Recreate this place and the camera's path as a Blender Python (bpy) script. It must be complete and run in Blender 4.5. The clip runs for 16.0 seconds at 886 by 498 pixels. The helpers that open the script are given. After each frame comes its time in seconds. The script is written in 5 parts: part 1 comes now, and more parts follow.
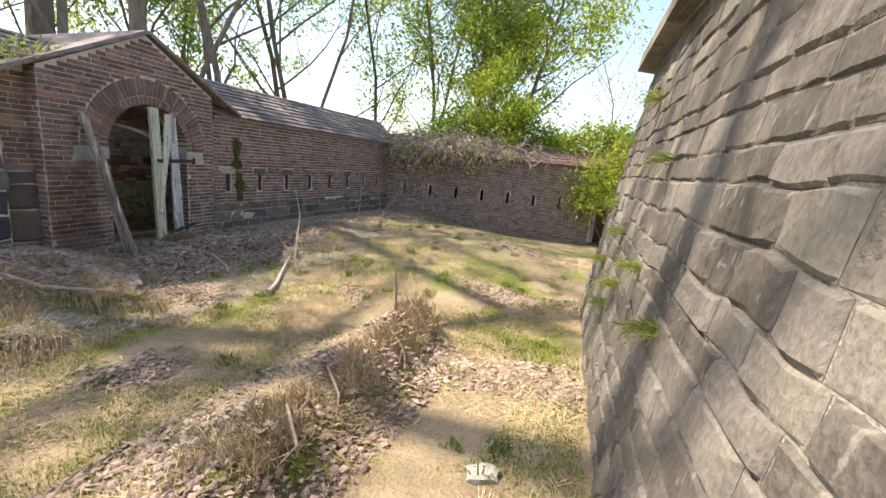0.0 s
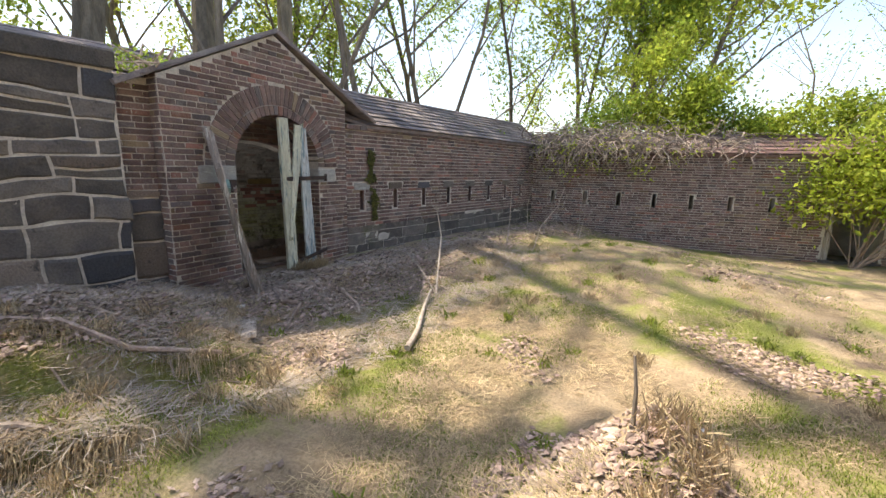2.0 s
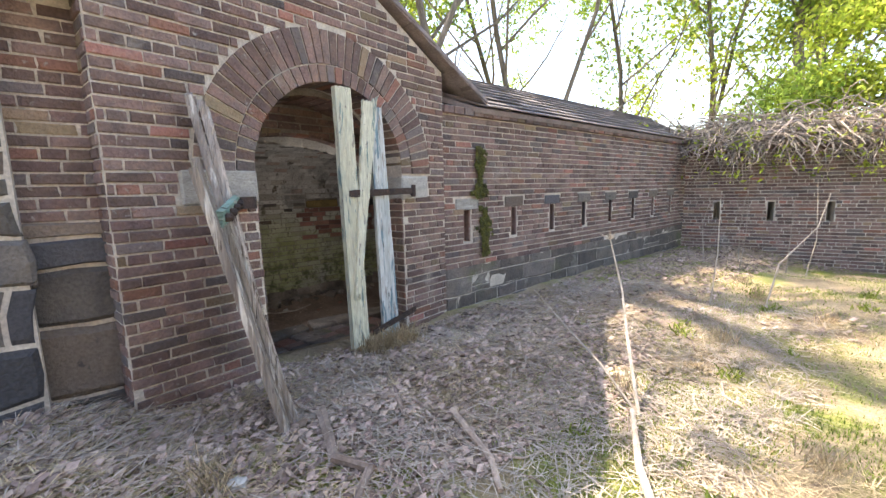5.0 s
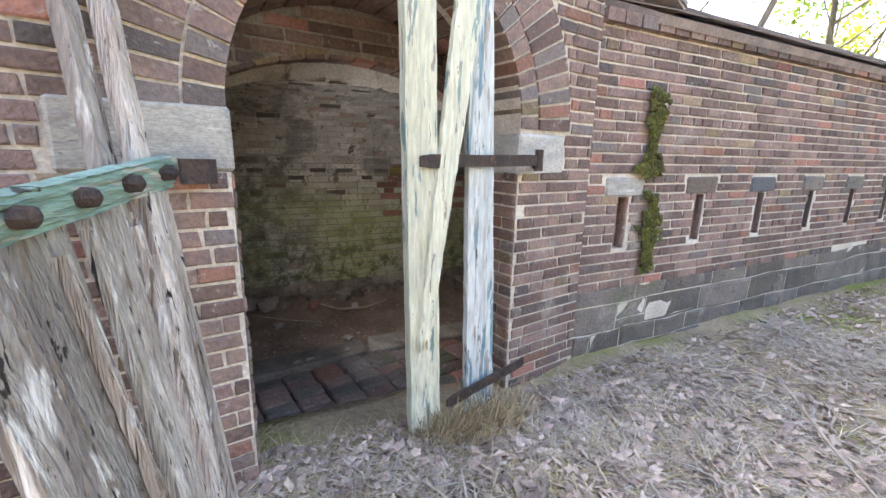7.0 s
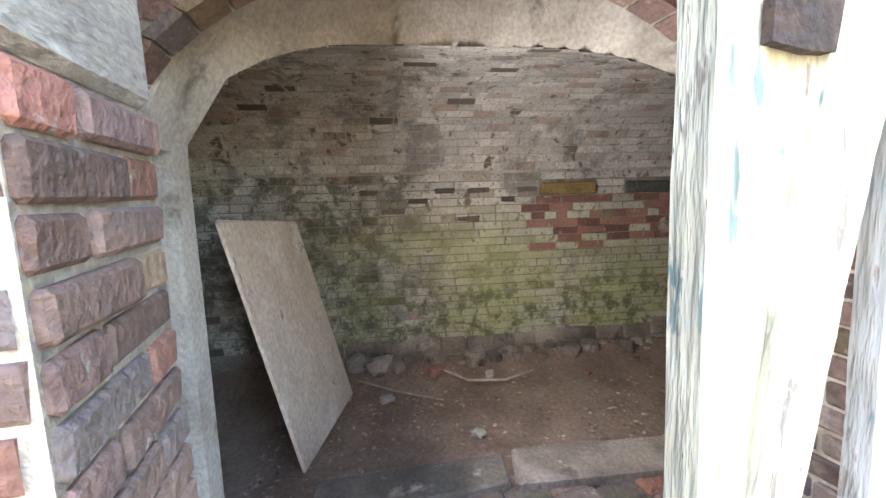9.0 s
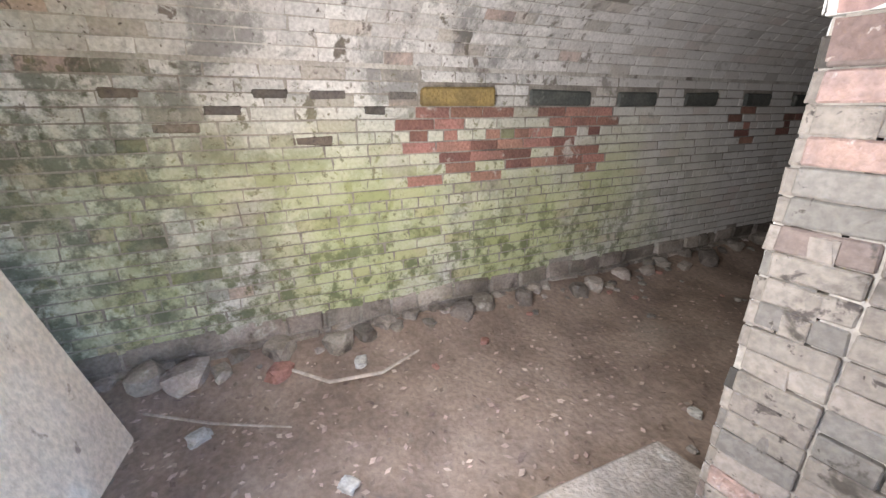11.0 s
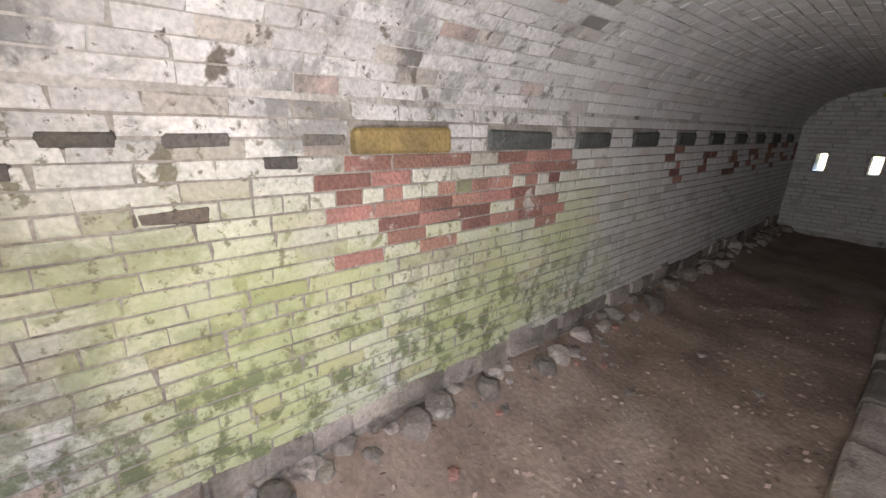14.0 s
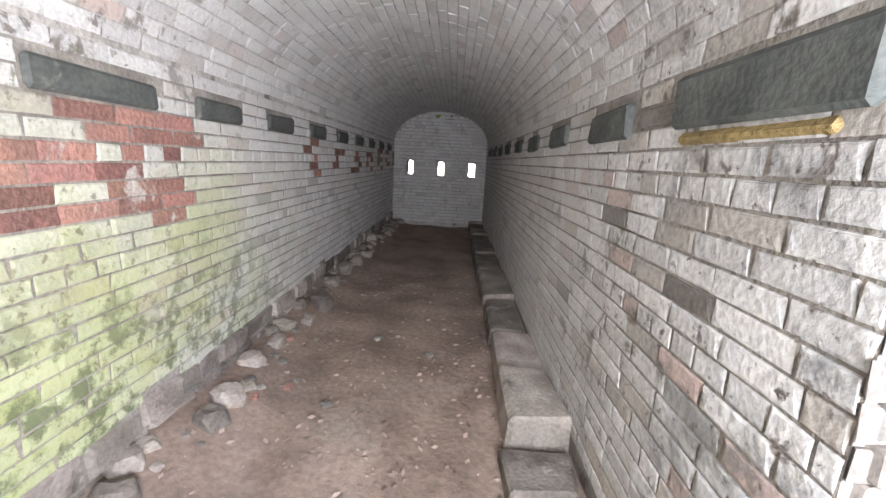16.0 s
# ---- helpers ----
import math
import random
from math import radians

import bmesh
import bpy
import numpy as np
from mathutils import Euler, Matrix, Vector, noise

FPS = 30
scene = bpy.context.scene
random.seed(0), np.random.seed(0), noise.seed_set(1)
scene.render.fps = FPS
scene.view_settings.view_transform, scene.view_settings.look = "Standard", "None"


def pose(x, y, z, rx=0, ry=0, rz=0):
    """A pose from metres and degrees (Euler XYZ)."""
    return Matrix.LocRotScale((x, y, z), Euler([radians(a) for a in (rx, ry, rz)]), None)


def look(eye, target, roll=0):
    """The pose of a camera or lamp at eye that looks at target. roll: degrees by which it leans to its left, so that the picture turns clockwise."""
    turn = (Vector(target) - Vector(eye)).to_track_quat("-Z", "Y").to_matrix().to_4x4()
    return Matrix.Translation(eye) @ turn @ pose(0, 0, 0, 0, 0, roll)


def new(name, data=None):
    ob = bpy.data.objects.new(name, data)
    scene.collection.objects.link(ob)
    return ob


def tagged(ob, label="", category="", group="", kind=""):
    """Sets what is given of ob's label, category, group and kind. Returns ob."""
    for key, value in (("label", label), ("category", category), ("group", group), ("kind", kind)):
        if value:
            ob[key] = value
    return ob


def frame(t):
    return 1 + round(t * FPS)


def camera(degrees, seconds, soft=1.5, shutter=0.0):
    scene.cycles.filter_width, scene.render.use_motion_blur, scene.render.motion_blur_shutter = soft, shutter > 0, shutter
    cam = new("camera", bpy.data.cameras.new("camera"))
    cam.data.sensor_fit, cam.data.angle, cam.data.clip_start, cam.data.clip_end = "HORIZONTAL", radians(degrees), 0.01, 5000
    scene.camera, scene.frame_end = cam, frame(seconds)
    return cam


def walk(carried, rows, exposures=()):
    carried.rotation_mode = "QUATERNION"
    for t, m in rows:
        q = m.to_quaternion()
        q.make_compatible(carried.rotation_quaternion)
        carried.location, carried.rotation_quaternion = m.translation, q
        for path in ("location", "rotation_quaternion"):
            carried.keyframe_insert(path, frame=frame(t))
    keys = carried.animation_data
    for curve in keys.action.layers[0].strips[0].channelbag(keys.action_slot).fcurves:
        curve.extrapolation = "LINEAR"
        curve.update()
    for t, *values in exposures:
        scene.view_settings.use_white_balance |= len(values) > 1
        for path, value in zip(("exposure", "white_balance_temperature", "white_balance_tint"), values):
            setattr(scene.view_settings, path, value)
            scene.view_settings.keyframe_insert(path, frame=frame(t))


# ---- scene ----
cam = camera(94.0, 16.0)
# seconds, eye in metres, yaw to the left, pitch up, lean to the left
ROWS = [
    (0, 0.443, 1.195, 2.141, 21.14, -11.62, 5.33),
    (0.5, 0.252, 1.632, 2.089, 29.05, -11.66, 4.98),
    (0.6, 0.191, 1.693, 2.072, 30.61, -11.64, 4.96),
    (1, -0.121, 1.935, 2.049, 36.03, -12.02, 4.27),
    (1.5, -0.518, 2.227, 2, 39.32, -11.11, 2.72),
    (2, -0.867, 2.468, 1.991, 38.84, -11.21, 1.26),
    (2.5, -1.258, 2.691, 1.95, 37.29, -11.91, 1.4),
    (3, -1.634, 2.933, 1.884, 39.17, -11.24, 1.05),
    (3.5, -2.093, 3.192, 1.887, 43.43, -10.23, -0.17),
    (4, -2.495, 3.394, 1.874, 46.25, -9.42, -0.81),
    (4.2, -2.615, 3.487, 1.837, 47.19, -8.77, -1.31),
    (6.3, -3.821, 4.486, 1.809, 55.1, -11.12, 0.96),
    (6.5, -3.962, 4.565, 1.797, 57.38, -11.48, 0.95),
    (7, -4.279, 4.729, 1.825, 63.67, -12.79, 1.18),
    (7.5, -4.545, 4.886, 1.793, 73.8, -12.78, 0.96),
    (8, -4.817, 4.951, 1.722, 81.58, -11.4, 0.31),
    (8.2, -4.931, 4.947, 1.666, 83.75, -6.26, -1.84),
    (10.3, -6.035, 5.136, 1.626, 73.63, -16.27, 0.49),
    (10.5, -6.098, 5.154, 1.621, 70.47, -17.2, 0.3),
    (11, -6.344, 5.259, 1.632, 63.86, -19.69, 0.29),
    (11.5, -6.512, 5.344, 1.671, 55.55, -21.84, 0.84),
    (12, -6.719, 5.404, 1.696, 44.26, -23.73, -0.49),
    (12.5, -6.831, 5.483, 1.717, 38.16, -23.07, -1.39),
    (13, -6.925, 5.561, 1.73, 41.18, -21.01, -2.03),
    (13.5, -7.026, 5.522, 1.723, 46.35, -19.34, -0.75),
    (14, -7.111, 5.433, 1.729, 48.99, -17.13, 1.85),
    (14.5, -7.157, 5.414, 1.711, 45.24, -16.5, 4.69),
    (15, -7.192, 5.49, 1.624, 33.21, -14.9, 4.91),
    (15.5, -7.261, 5.679, 1.512, 16.94, -12.19, 3.31),
    (16, -7.348, 5.778, 1.482, 1.1, -11.99, 3.15),
]
EXPOSURES = [(0, 1.35, 7400, 11), (3, 1.5, 7500, 12), (4.2, 1.95, 7400, 12), (6.4, 2.98, 7400, 12), (8.2, 3.55, 7600, 13), (10.3, 5.45, 6900, 11), (12.5, 5.6, 6700, 12), (14.5, 5.8, 6700, 13), (15.3, 6.5, 6500, 12), (16, 6.85, 6300, 11)]
walk(cam, [(t, pose(x, y, z, 0, 0, yaw) @ pose(0, 0, 0, 90 + pitch) @ pose(0, 0, 0, 0, 0, roll)) for t, x, y, z, yaw, pitch, roll in ROWS], EXPOSURES)

# ---- sky, sun ----
SUN_EL, SUN_AZ = 59.0, 100.0  # azimuth: degrees from +y towards -x
world = bpy.data.worlds.new("sky")
scene.world = world
world.use_nodes = True
wn = world.node_tree
sky = wn.nodes.new("ShaderNodeTexSky")
sky.sky_type, sky.sun_disc = "NISHITA", False
sky.sun_elevation, sky.sun_rotation = radians(SUN_EL), radians(-SUN_AZ)
sky.air_density, sky.dust_density = 1.0, 1.3
wn.nodes["Background"].inputs[1].default_value = 0.15
wn.links.new(sky.outputs[0], wn.nodes["Background"].inputs[0])
sun = new("sun", bpy.data.lights.new("sun", "SUN"))
sun.data.energy, sun.data.angle, sun.data.color = 3.4, radians(0.6), (1.0, 0.92, 0.80)
sd = Vector((-math.sin(radians(SUN_AZ)) * math.cos(radians(SUN_EL)), math.cos(radians(SUN_AZ)) * math.cos(radians(SUN_EL)), math.sin(radians(SUN_EL))))
sun.matrix_world = look(sd * 60, (0, 0, 0))


# fill lamp added just inside the doorway; boosts the daylight along the gallery
dl = new("gallery_fill_lamp", bpy.data.lights.new("gallery_fill_lamp", "AREA"))
dl.data.shape, dl.data.size, dl.data.size_y = "RECTANGLE", 0.5, 0.9
dl.data.energy, dl.data.color = 1.05, (0.93, 0.95, 1.0)
dl.matrix_world = look((-6.93, 5.15, 1.45), (-7.6, 8.8, 1.55))


# ---- materials ----
def mix(nt, fac, a, b, mode="MIX"):
    n = nt.nodes.new("ShaderNodeMix")
    n.data_type, n.blend_type = "RGBA", mode
    for sock, v in ((n.inputs[0], fac), (n.inputs[6], a), (n.inputs[7], b)):
        if hasattr(v, "is_linked"):
            nt.links.new(v, sock)
        elif isinstance(v, (int, float)):
            sock.default_value = v
        else:
            sock.default_value = (*v, 1)
    return n.outputs[2]


def noise_at(nt, vec, scale, detail=4.0, rough=0.55, dist=0.0):
    n = nt.nodes.new("ShaderNodeTexNoise")
    n.inputs["Scale"].default_value, n.inputs["Detail"].default_value = scale, detail
    n.inputs["Roughness"].default_value, n.inputs["Distortion"].default_value = rough, dist
    nt.links.new(vec, n.inputs["Vector"])
    return n.outputs["Fac"]


def ramp(nt, fac, lo, hi, a=0.0, b=1.0):
    n = nt.nodes.new("ShaderNodeMapRange")
    n.interpolation_type = "SMOOTHSTEP"
    for i, v in enumerate((lo, hi, a, b)):
        n.inputs[1 + i].default_value = v
    nt.links.new(fac, n.inputs[0])
    return n.outputs[0]


def math_node(nt, op, a, b=0.0):
    n = nt.nodes.new("ShaderNodeMath")
    n.operation = op
    for i, v in enumerate((a, b)):
        if hasattr(v, "is_linked"):
            nt.links.new(v, n.inputs[i])
        else:
            n.inputs[i].default_value = v
    return n.outputs[0]


def surf(name, c1, c2, scale=6.0, rough=0.9, bump=0.4, var=0.0, stains=(), fine=60.0, metal=0.0, stretch=(1, 1, 1), thin=False, tints=()):
    """A weathered surface: two colours by noise, variation from piece to piece, and stains (colour, scale, low, high)."""
    m = bpy.data.materials.new(name)
    m.use_nodes = True
    nt = m.node_tree
    bs = nt.nodes["Principled BSDF"]
    geo = nt.nodes.new("ShaderNodeNewGeometry")
    mp = nt.nodes.new("ShaderNodeVectorMath")
    mp.operation = "MULTIPLY"
    mp.inputs[1].default_value = stretch
    nt.links.new(geo.outputs["Position"], mp.inputs[0])
    pos = mp.outputs[0]
    info = nt.nodes.new("ShaderNodeObjectInfo")
    rnd = math_node(nt, "FRACT", math_node(nt, "ADD", geo.outputs["Random Per Island"], info.outputs["Random"]))
    big, small = noise_at(nt, pos, scale), noise_at(nt, pos, fine, 3.0)
    col = mix(nt, ramp(nt, big, 0.32, 0.68), c1, c2)
    for k, (tint, share) in enumerate(tints):
        r = math_node(nt, "FRACT", math_node(nt, "MULTIPLY", rnd, 7.31 + 5.17 * k))
        col = mix(nt, math_node(nt, "LESS_THAN", r, share), col, tint)
    if var:
        n = nt.nodes.new("ShaderNodeHueSaturation")
        nt.links.new(col, n.inputs["Color"])
        nt.links.new(ramp(nt, rnd, 0, 1, 1 - var, 1 + var), n.inputs["Value"])
        nt.links.new(ramp(nt, math_node(nt, "FRACT", math_node(nt, "MULTIPLY", rnd, 13.7)), 0, 1, 0.5 - var * 0.03, 0.5 + var * 0.03), n.inputs["Hue"])
        col = n.outputs[0]
    for sc, ss, lo, hi in stains:
        col = mix(nt, ramp(nt, noise_at(nt, pos, ss, 5.0, 0.6, 0.4), lo, hi), col, sc)
    col = mix(nt, 0.55, col, mix(nt, ramp(nt, small, 0.25, 0.75), (0.45, 0.45, 0.45), (1, 1, 1)), "MULTIPLY")
    nt.links.new(col, bs.inputs["Base Color"])
    bs.inputs["Roughness"].default_value, bs.inputs["Metallic"].default_value = rough, metal
    bs.inputs["Specular IOR Level"].default_value = 0.25
    if bump:
        b = nt.nodes.new("ShaderNodeBump")
        b.inputs["Strength"].default_value, b.inputs["Distance"].default_value = bump, 0.02
        nt.links.new(math_node(nt, "ADD", small, math_node(nt, "MULTIPLY", big, 1.5)), b.inputs["Height"])
        nt.links.new(b.outputs[0], bs.inputs["Normal"])
    if thin:
        tr = nt.nodes.new("ShaderNodeBsdfTranslucent")
        nt.links.new(col, tr.inputs[0])
        ms = nt.nodes.new("ShaderNodeMixShader")
        ms.inputs[0].default_value = 0.62
        nt.links.new(bs.outputs[0], ms.inputs[1])
        nt.links.new(tr.outputs[0], ms.inputs[2])
        nt.links.new(ms.outputs[0], nt.nodes["Material Output"].inputs[0])
    return m


M_BRICK = surf("old brick", (0.285, 0.19, 0.165), (0.195, 0.14, 0.13), 9, 0.92, 0.6, 0.30, [((0.50, 0.45, 0.41), 2.1, 0.60, 0.80), ((0.08, 0.07, 0.065), 0.9, 0.60, 0.8), ((0.42, 0.38, 0.35), 26, 0.62, 0.72)], tints=[((0.34, 0.175, 0.14), 0.07), ((0.18, 0.15, 0.145), 0.09), ((0.29, 0.215, 0.15), 0.04)])
M_MORTAR = surf("lime mortar", (0.78, 0.71, 0.62), (0.58, 0.52, 0.455), 5, 0.95, 0.5, 0, [((0.26, 0.23, 0.20), 1.3, 0.62, 0.82)])
M_STONE = surf("dark sandstone block", (0.20, 0.175, 0.155), (0.13, 0.12, 0.115), 4, 0.9, 0.7, 0.3, [((0.33, 0.28, 0.235), 3.0, 0.6, 0.8), ((0.09, 0.085, 0.08), 11, 0.6, 0.72)], tints=[((0.115, 0.115, 0.125), 0.2), ((0.25, 0.205, 0.17), 0.2)])
M_BASE = surf("stained plinth stone", (0.22, 0.185, 0.165), (0.15, 0.135, 0.125), 5, 0.92, 0.7, 0.25, [((0.44, 0.40, 0.35), 2.4, 0.56, 0.74), ((0.16, 0.17, 0.10), 1.1, 0.56, 0.72), ((0.09, 0.08, 0.075), 9, 0.6, 0.72)])
M_IMPOST = surf("pale impost stone", (0.54, 0.52, 0.48), (0.41, 0.39, 0.365), 9, 0.85, 0.4, 0.1, [((0.66, 0.65, 0.62), 6, 0.56, 0.7), ((0.25, 0.24, 0.22), 22, 0.62, 0.7)], stretch=(1, 1, 2.5))
M_SCARP = surf("weathered scarp stone", (0.25, 0.225, 0.20), (0.145, 0.132, 0.12), 2.6, 0.92, 0.5, 0.30, [((0.40, 0.365, 0.33), 1.5, 0.56, 0.76), ((0.085, 0.082, 0.078), 4.0, 0.60, 0.74), ((0.33, 0.30, 0.27), 19, 0.58, 0.72)], stretch=(1, 1, 0.55))
M_SCARPJOINT = surf("scarp joint mortar", (0.40, 0.365, 0.32), (0.17, 0.155, 0.14), 2.2, 0.95, 0.6, 0, [((0.05, 0.047, 0.045), 3.0, 0.54, 0.66)])
M_ROOF = surf("grey roof slate", (0.31, 0.265, 0.26), (0.21, 0.18, 0.18), 5, 0.8, 0.3, 0.25, [((0.38, 0.35, 0.33), 1.2, 0.58, 0.75)])
M_ROOFRED = surf("red roof slate", (0.24, 0.15, 0.14), (0.17, 0.12, 0.115), 5, 0.8, 0.3, 0.25)
M_WOODGREY = surf("weathered board", (0.66, 0.59, 0.53), (0.40, 0.34, 0.30), 16, 0.9, 1.0, 0.42, [((0.78, 0.74, 0.70), 24, 0.56, 0.66), ((0.24, 0.19, 0.15), 30, 0.57, 0.66), ((0.05, 0.04, 0.035), 46, 0.61, 0.66), ((0.46, 0.36, 0.28), 5, 0.58, 0.72)], stretch=(1, 1, 0.07), fine=110)
M_PAINT = surf("flaking pale paint on wood", (0.80, 0.79, 0.64), (0.68, 0.68, 0.55), 6, 0.7, 0.8, 0.05, [((0.26, 0.36, 0.34), 19, 0.60, 0.63), ((0.34, 0.31, 0.27), 34, 0.62, 0.66), ((0.10, 0.09, 0.08), 60, 0.66, 0.69)], stretch=(1, 1, 0.16))
M_BLUE = surf("flaking white and blue paint on wood", (0.72, 0.75, 0.75), (0.56, 0.62, 0.63), 8, 0.7, 0.8, 0.05, [((0.22, 0.34, 0.40), 17, 0.53, 0.58), ((0.42, 0.38, 0.35), 28, 0.60, 0.65), ((0.09, 0.10, 0.10), 50, 0.64, 0.68)], stretch=(1, 1, 0.15))
M_GREENWOOD = surf("green painted batten", (0.27, 0.40, 0.34), (0.17, 0.26, 0.22), 7, 0.75, 0.9, 0, [((0.48, 0.46, 0.40), 16, 0.57, 0.63), ((0.06, 0.06, 0.05), 38, 0.62, 0.67)], stretch=(0.3, 0.3, 1.6))
M_IRON = surf("rusty iron", (0.10, 0.07, 0.06), (0.06, 0.05, 0.05), 20, 0.7, 0.5, 0, [((0.2, 0.12, 0.09), 14, 0.58, 0.7)], metal=0.3)
M_BARK = surf("tree bark", (0.28, 0.235, 0.19), (0.16, 0.135, 0.11), 8, 0.95, 0.8, 0.2, stretch=(1, 1, 0.2))
M_TWIG = surf("dry twig", (0.48, 0.38, 0.31), (0.33, 0.25, 0.2), 12, 0.9, 0.2, 0.3)
M_VINE = surf("bare grey brown vine", (0.50, 0.42, 0.36), (0.32, 0.26, 0.22), 9, 0.9, 0.2, 0.45)
M_STALK = surf("pale dead stalk", (0.58, 0.50, 0.43), (0.42, 0.36, 0.3), 12, 0.9, 0.2, 0.2)
M_LEAF = surf("spring leaf", (0.33, 0.45, 0.09), (0.23, 0.34, 0.065), 1.2, 0.55, 0, 0.4, thin=True)
M_LEAFY = surf("yellow green leaf", (0.50, 0.58, 0.10), (0.38, 0.48, 0.075), 1.2, 0.55, 0, 0.4, thin=True)
M_GRASS = surf("green grass", (0.36, 0.42, 0.10), (0.22, 0.30, 0.065), 2, 0.7, 0, 0.4, thin=True)
M_STRAW = surf("dry straw", (0.62, 0.49, 0.31), (0.42, 0.33, 0.21), 2, 0.85, 0, 0.35)
M_LITTER = surf("dead leaf litter", (0.52, 0.40, 0.34), (0.32, 0.235, 0.195), 3, 0.9, 0, 0.45)
M_MOSS = surf("green moss", (0.14, 0.14, 0.035), (0.075, 0.075, 0.03), 14, 0.95, 1.0, 0.3)
M_GROUND = surf("bare ground with straw", (0.46, 0.36, 0.24), (0.30, 0.23, 0.155), 2.2, 0.95, 1.0, 0, [((0.25, 0.27, 0.075), 0.9, 0.48, 0.64), ((0.2, 0.15, 0.115), 1.6, 0.58, 0.72)], fine=45)
M_EARTH = surf("damp earth floor", (0.38, 0.29, 0.235), (0.25, 0.185, 0.15), 3, 0.9, 0.3, 0, [((0.38, 0.31, 0.26), 1.3, 0.55, 0.75)], fine=35)
M_ROCK = surf("rubble stone", (0.33, 0.30, 0.27), (0.2, 0.18, 0.16), 7, 0.9, 0.6, 0.35)
M_FARBANK = surf("wooded bank", (0.12, 0.16, 0.04), (0.2, 0.17, 0.1), 0.5, 0.95, 0.5)


def whitewash(name, green, lime=(0.70, 0.68, 0.66)):
    """Whitewashed brick: lost patches piece by piece, green growth low on the wall, soot; cleaner deep in the gallery."""
    k = lime[0] / 0.8
    c = lambda *q: tuple(k * v for v in q)
    m = surf(name, lime, tuple(0.85 * q for q in lime), 5, 0.9, 0.22, 0.14, [(c(0.46, 0.39, 0.35), 2.3, 0.58, 0.76), (c(0.22, 0.19, 0.16), 6, 0.60, 0.67), (c(0.26, 0.22, 0.20), 15, 0.61, 0.68), (c(0.20, 0.17, 0.15), 34, 0.63, 0.70)], tints=[(c(0.20, 0.18, 0.16), 0.025), (c(0.60, 0.47, 0.42), 0.06), (c(0.58, 0.53, 0.48), 0.12)])
    nt = m.node_tree
    bs = nt.nodes["Principled BSDF"]
    src = bs.inputs["Base Color"].links[0].from_socket
    geo = nt.nodes.new("ShaderNodeNewGeometry")
    sep = nt.nodes.new("ShaderNodeSeparateXYZ")
    nt.links.new(geo.outputs["Position"], sep.inputs[0])
    clean = math_node(nt, "MULTIPLY", ramp(nt, sep.outputs[1], 6.6, 8.4), 0.62)
    src = mix(nt, clean, src, tuple(0.95 * q for q in lime), "MIX")
    soot = ramp(nt, noise_at(nt, geo.outputs["Position"], 3.4, 9.0, 0.72, 0.3), 0.50, 0.63)
    soot = math_node(nt, "MULTIPLY", math_node(nt, "MULTIPLY", soot, ramp(nt, sep.outputs[1], 7.9, 6.4)), 0.72)
    src = mix(nt, soot, src, tuple(0.24 * q for q in lime), "MIX")
    if green:
        along = math_node(nt, "MULTIPLY", ramp(nt, sep.outputs[1], 3.9, 5.2), ramp(nt, sep.outputs[1], 9.2, 7.2))
        low = ramp(nt, sep.outputs[2], 1.75, 1.1)
        patch = ramp(nt, noise_at(nt, geo.outputs["Position"], 1.6, 5.0), 0.28, 0.58)
        g = math_node(nt, "MULTIPLY", math_node(nt, "MULTIPLY", along, low), patch)
        src = mix(nt, math_node(nt, "MULTIPLY", g, 0.75), src, (0.42, 0.46, 0.21), "MIX")
        dark = math_node(nt, "MULTIPLY", math_node(nt, "MULTIPLY", along, ramp(nt, sep.outputs[2], 1.35, 0.7)), ramp(nt, noise_at(nt, geo.outputs["Position"], 9.0, 8.0, 0.7), 0.47, 0.60))
        src = mix(nt, math_node(nt, "MULTIPLY", dark, 0.85), src, (0.11, 0.13, 0.065), "MIX")
        chip = ramp(nt, noise_at(nt, geo.outputs["Position"], 21, 5.0, 0.65), 0.58, 0.66)
        src = mix(nt, math_node(nt, "MULTIPLY", math_node(nt, "MULTIPLY", chip, ramp(nt, sep.outputs[1], 8.6, 6.8)), 0.75), src, (0.15, 0.14, 0.085), "MIX")
        back = math_node(nt, "MULTIPLY", ramp(nt, sep.outputs[1], 5.6, 4.6), ramp(nt, noise_at(nt, geo.outputs["Position"], 8.0, 8.0, 0.7), 0.44, 0.58))
        src = mix(nt, math_node(nt, "MULTIPLY", back, 0.8), src, (0.10, 0.11, 0.085), "MIX")
    nt.links.new(src, bs.inputs["Base Color"])
    return m


M_LIME = whitewash("whitewashed brick", False)
# darkened copy of the whitewash, for bricks that the doorway light overexposes
M_LIMEDIMMED = whitewash("worn whitewash on jamb brick", False, (0.235, 0.205, 0.18))
M_WORNJOINT = surf("worn mortar", (0.40, 0.365, 0.325), (0.25, 0.225, 0.20), 5, 0.95, 0.4, 0, [((0.15, 0.13, 0.115), 4, 0.56, 0.72)])
M_LIMEGREEN = whitewash("whitewashed brick with green algae", True)
M_LIMEJOINT = surf("whitewashed joint", (0.62, 0.59, 0.55), (0.42, 0.39, 0.355), 4, 0.95, 0.4, 0, [((0.20, 0.175, 0.155), 5, 0.54, 0.70)])
M_REDBRICK = surf("bare red brick", (0.40, 0.21, 0.17), (0.30, 0.17, 0.14), 8, 0.9, 0.5, 0.3, [((0.6, 0.55, 0.5), 7, 0.6, 0.7)])
M_LINTEL = surf("dark slate lintel", (0.13, 0.135, 0.125), (0.085, 0.09, 0.085), 6, 0.8, 0.15, 0.2, [((0.22, 0.22, 0.2), 9, 0.6, 0.7)])
M_OCHRE = surf("ochre stone lintel", (0.36, 0.26, 0.11), (0.26, 0.19, 0.09), 7, 0.9, 0.4)
